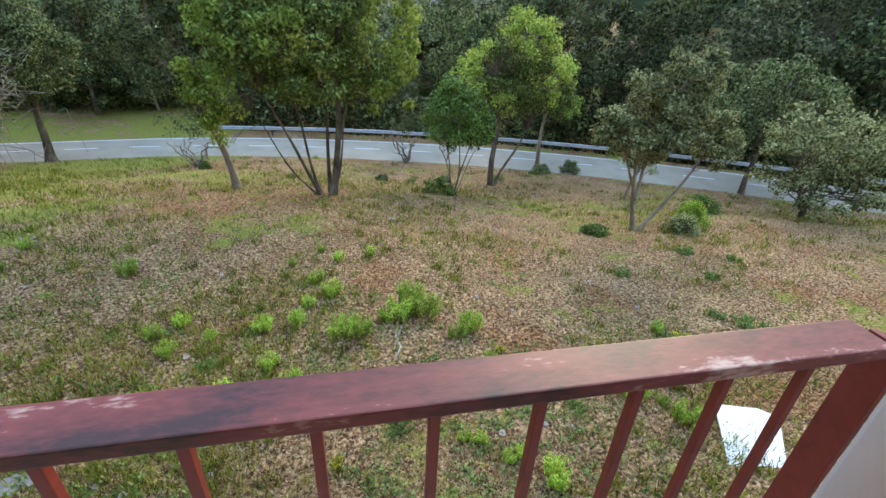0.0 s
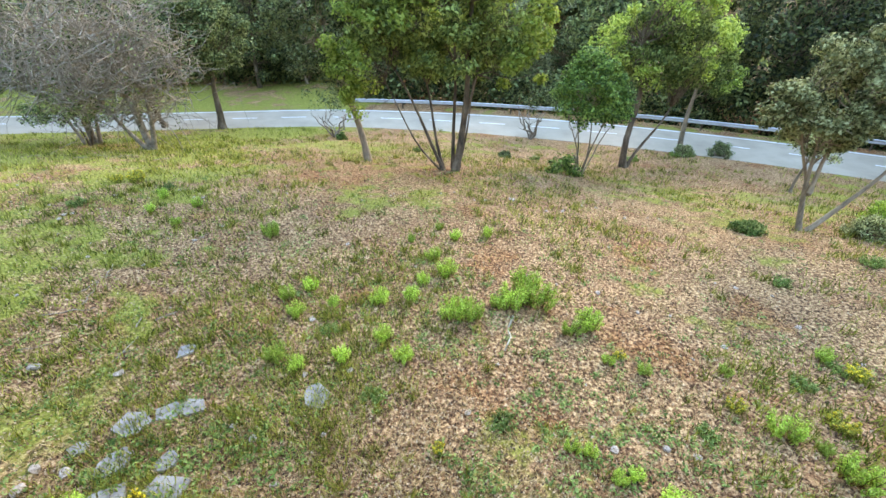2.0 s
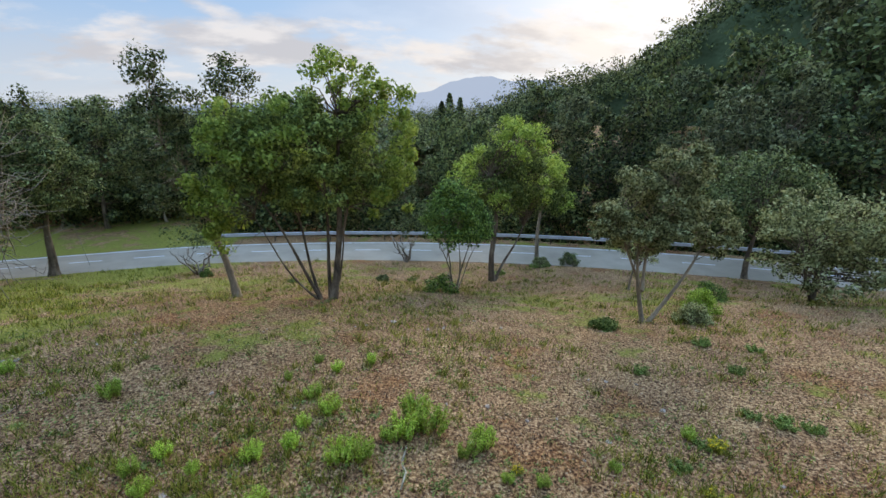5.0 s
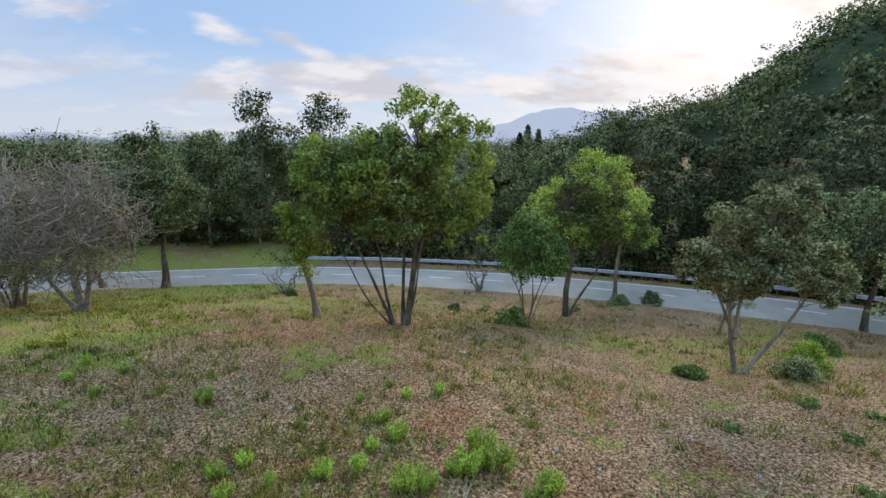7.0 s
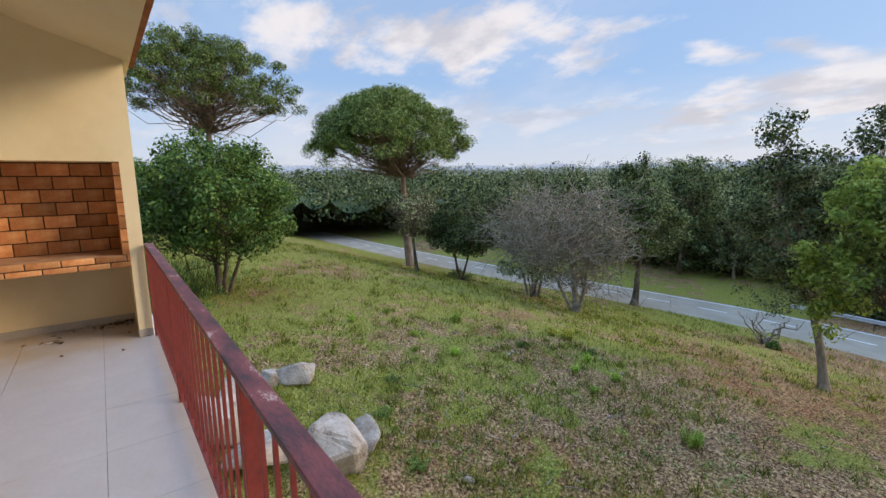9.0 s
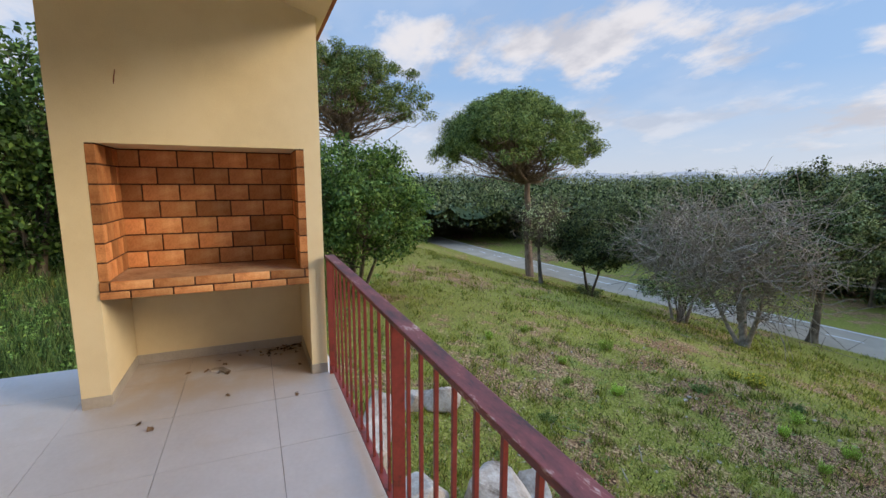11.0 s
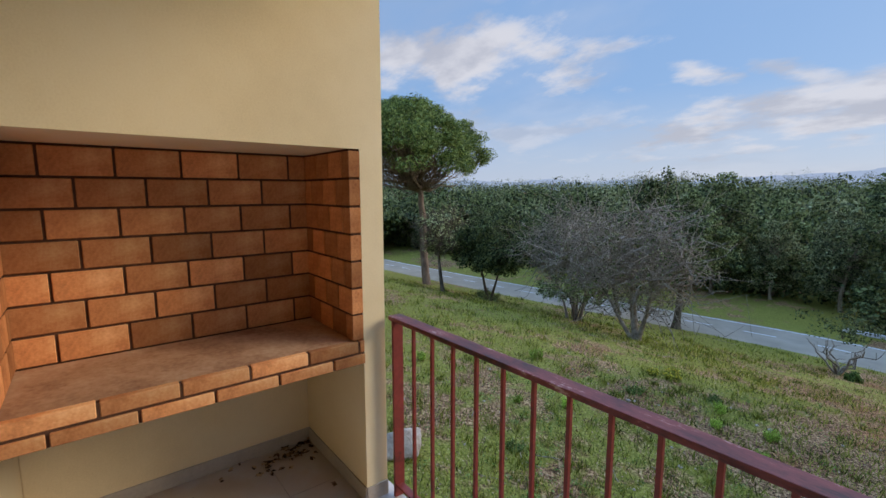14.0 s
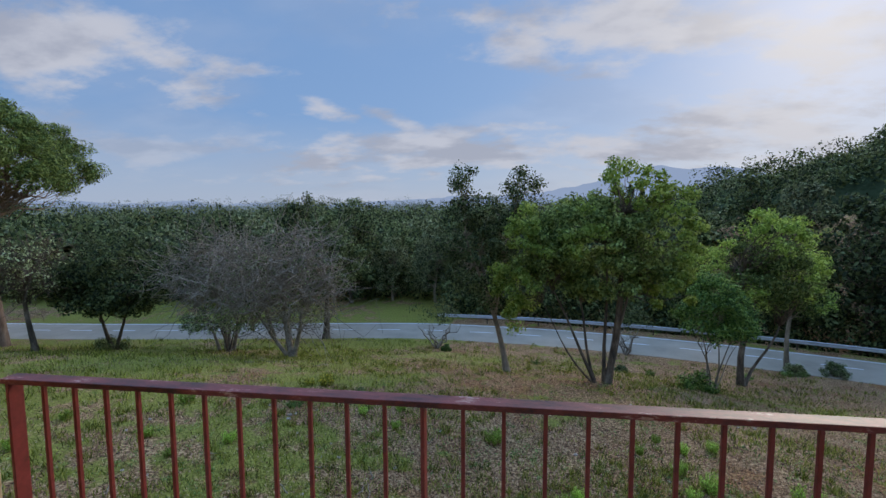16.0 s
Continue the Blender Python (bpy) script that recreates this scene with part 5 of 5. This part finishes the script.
def slope_weeds():
    rng = np.random.default_rng(107)
    c = []
    while len(c) < 2600:
        a, r = math.radians(rng.uniform(-150, -66)), 1.6 * 12 ** rng.random()
        x, y = -5.6 + math.sin(a) * r, -1.5 + math.cos(a) * r
        if x < -6.3 and noise.noise(Vector((x * .7, y * .7, 4.0))) + rng.normal() * .2 > -.05:
            c.append((x, y, ground_z(x, y) + rng.uniform(.05, .38)))
    q = leaf_quads(rng, np.array(c), 22, .16, .085, up=1.0, squash=.8, aspect=.5)
    tagged(quad_mesh("slope_weeds", q, M_LEAF_BUSH), "leafy green weeds among the tall slope grass", "weeds", kind="stuff")


slope_weeds()


def litter():
    rng = np.random.default_rng(104)
    n = 75000
    a, r = np.radians(rng.uniform(-110, 70, n)), 2.4 * 10 ** rng.random(n)
    xs, ys = np.sin(a) * r, .6 + np.cos(a) * r
    ok = [k for k in range(n) if on_land(xs[k], ys[k])]
    c = np.array([(xs[k], ys[k], ground_z(xs[k], ys[k]) + .012) for k in ok])
    q = leaf_quads(rng, c, 1, .01, .027, up=2.0, aspect=.5)
    f = (1 + r[ok] / 14)[:, None, None]
    q = c[:, None, :] + (q - c[:, None, :]) * f
    tagged(quad_mesh("litter", q, M_LITTER), "fallen brown leaves and clods on the soil", "litter", kind="stuff")


litter()


# ---- bits on the terrace floor ----
def floor_bits():
    r = random.Random(17)
    M_LEAFDRY = M_LITTER
    bm = bmesh.new()
    for x, y, a, w, d in ((-5.42, -.10, .5, .11, .05), (-5.46, -.15, 1.6, .09, .04)):
        vs = [bm.verts.new((math.cos(a) * u * w - math.sin(a) * v * d + x + 5.44, math.sin(a) * u * w + math.cos(a) * v * d + y + .12, z)) for z in (0.0, .012) for u, v in ((-.5, -.5), (.5, -.4), (.45, .5), (-.5, .4))]
        for f in ((3, 2, 1, 0), (4, 5, 6, 7), (0, 1, 5, 4), (1, 2, 6, 5), (2, 3, 7, 6), (3, 0, 4, 7)):
            bm.faces.new([vs[i] for i in f])
    ob = part("tile_shard", bm, M_ROCK)
    tagged(ob, "broken pale tile shard on the terrace floor", "shard")
    ob.location = (-5.44, -.12, 0)
    rng = np.random.default_rng(5)
    for k in range(13):
        if k < 7:
            x, y = r.gauss(-5.45, .10), r.gauss(-.10, .16)
        else:
            x, y = r.uniform(-5.8, -4.6), r.uniform(-.7, .45)
        q = leaf_quads(rng, np.array([(0, 0, .01)]), 3, .012, .045, up=3, aspect=.6)
        q[:, :, 2] = np.maximum(q[:, :, 2], .001)
        ob = tagged(quad_mesh("dry_leaf", q, M_LEAFDRY), "curled brown dry leaf on the terrace floor", "leaf", "dry leaves on the floor")
        ob.location = (x, y, 0)
    q = leaf_quads(rng, np.array([(rng.normal() * .07, rng.normal() * .12, .008) for _ in range(70)]), 3, .012, .03, up=3)
    q[:, :, 2] = np.maximum(q[:, :, 2], .001)
    ob = tagged(quad_mesh("debris_pile", q, M_LITTER), "small heap of dark leaf debris in the corner", "debris", kind="stuff")
    ob.location = (-5.74, .36, 0)
    v, f = [], []
    tube(v, f, np.array([(0, 0, 0), (.008, .004, .04), (.006, .014, .09)]), [.0035, .0035, .002], 5)
    n = tagged(link_mesh("nail", v, f, M_REDPAINT), "thin dark rusty nail in the plaster hood", "nail")
    n.location = (FX - .004, -.57, 2.05)
    n.rotation_euler = (0, 0, .1)


floor_bits()


def far_house():
    h = thing("house", "far house with orange tiled roof among trees", "house", (-112, 128, -9.0))
    box("wall", M_PLASTER, h, -5, 5, -4, 4, 0, 8.0, 0.0)
    v = [(-5.6, -4.6, 7.9), (5.6, -4.6, 7.9), (5.6, 4.6, 7.9), (-5.6, 4.6, 7.9), (-5.6, 0, 9.8), (5.6, 0, 9.8)]
    link_mesh("roof", v, [(0, 1, 5, 4), (2, 3, 4, 5), (1, 2, 5), (3, 0, 4), (3, 2, 1, 0)], M_TERRACOTTA, h, "orange clay tiled roof")
    h.rotation_euler = (0, 0, radians(35))


far_house()


def conifer(seed, x, y, z, h):
    """A pointed fir standing over the wood."""
    rng = np.random.default_rng(seed)
    t = thing("fir_tree", "dark pointed fir standing above the distant wood", "tree", (x, y, z))
    verts, faces, cs, rad = [], [], [], []
    tube(verts, faces, [(0, 0, 0), (0, 0, h * .5), (0, 0, h)], [.25, .15, .04], 6)
    for k in range(70):
        f = (k / 70) ** .8
        w = (1 - f) * h * .27 + .2
        a = k * 2.4
        c = (math.cos(a) * w * .7, math.sin(a) * w * .7, h * (.12 + .87 * f))
        cs.append(c)
        rad.append(w * .5 + .15)
        tube(verts, faces, [(0, 0, c[2] + .2), (c[0] * .5, c[1] * .5, c[2] + .1), c], [.06, .04, .02], 4)
    link_mesh("trunk", verts, faces, M_BARK, t)
    quad_mesh("crown", leaf_quads(rng, np.array(cs), 26, np.array(rad), .45, squash=.4), M_LEAF_FOREST, t)


conifer(71, 28.0, 117.0, -3.5, 12.0)
conifer(72, 30.8, 117.0, -3.5, 11.0)
conifer(73, 26.2, 118.0, -3.0, 9.5)



# ---- far land ----
def far_hill(name, label, dist, az0, az1, base, prof, mat, n=60):
    """A long ridge standing far off on the land."""
    verts, faces = [], []
    for k in range(n + 1):
        a = radians(az0 + (az1 - az0) * k / n)
        h = prof(math.degrees(a))
        for d, z in ((dist * .82, base), (dist, h), (dist * 1.25, base)):
            verts.append((math.sin(a) * d, math.cos(a) * d, z))
    for k in range(n):
        for j in (0, 1):
            a = 3 * k + j
            faces.append((a, a + 1, a + 4, a + 3))
    return tagged(link_mesh(name, verts, faces, mat), label, "hill", kind="structure")


def mountain_el(a):
    return 1.3 + 3.6 * math.exp(-((a - 15.6) / 5.5) ** 2) + 3.1 * math.exp(-((a - 24) / 5) ** 2) + 1.2 * math.exp(-((a - 7) / 6) ** 2) + 0.7 * math.exp(-((a + 5) / 9) ** 2) + 2.2 * math.exp(-((a - 35) / 7) ** 2) + .35 * wob(a, .25, 5) + .16 * wob(a, .9, 7) + .05 * wob(a, 3.0, 8)


far_hill("backdrop_mountain", "blue mountains on the horizon", 3800, -75, 55, -60, lambda a: 3800 * math.tan(radians(mountain_el(a))), M_MOUNT_GLOW, 520)
far_hill("backdrop_ridge", "hazy low ridge in the distance", 1500, -75, 40, -40, lambda a: 1500 * math.tan(radians(.95 + .4 * wob(a, .12, 2) + .12 * wob(a, .7, 3))), M_RIDGE_GLOW, 300)

tiles()
bricks()
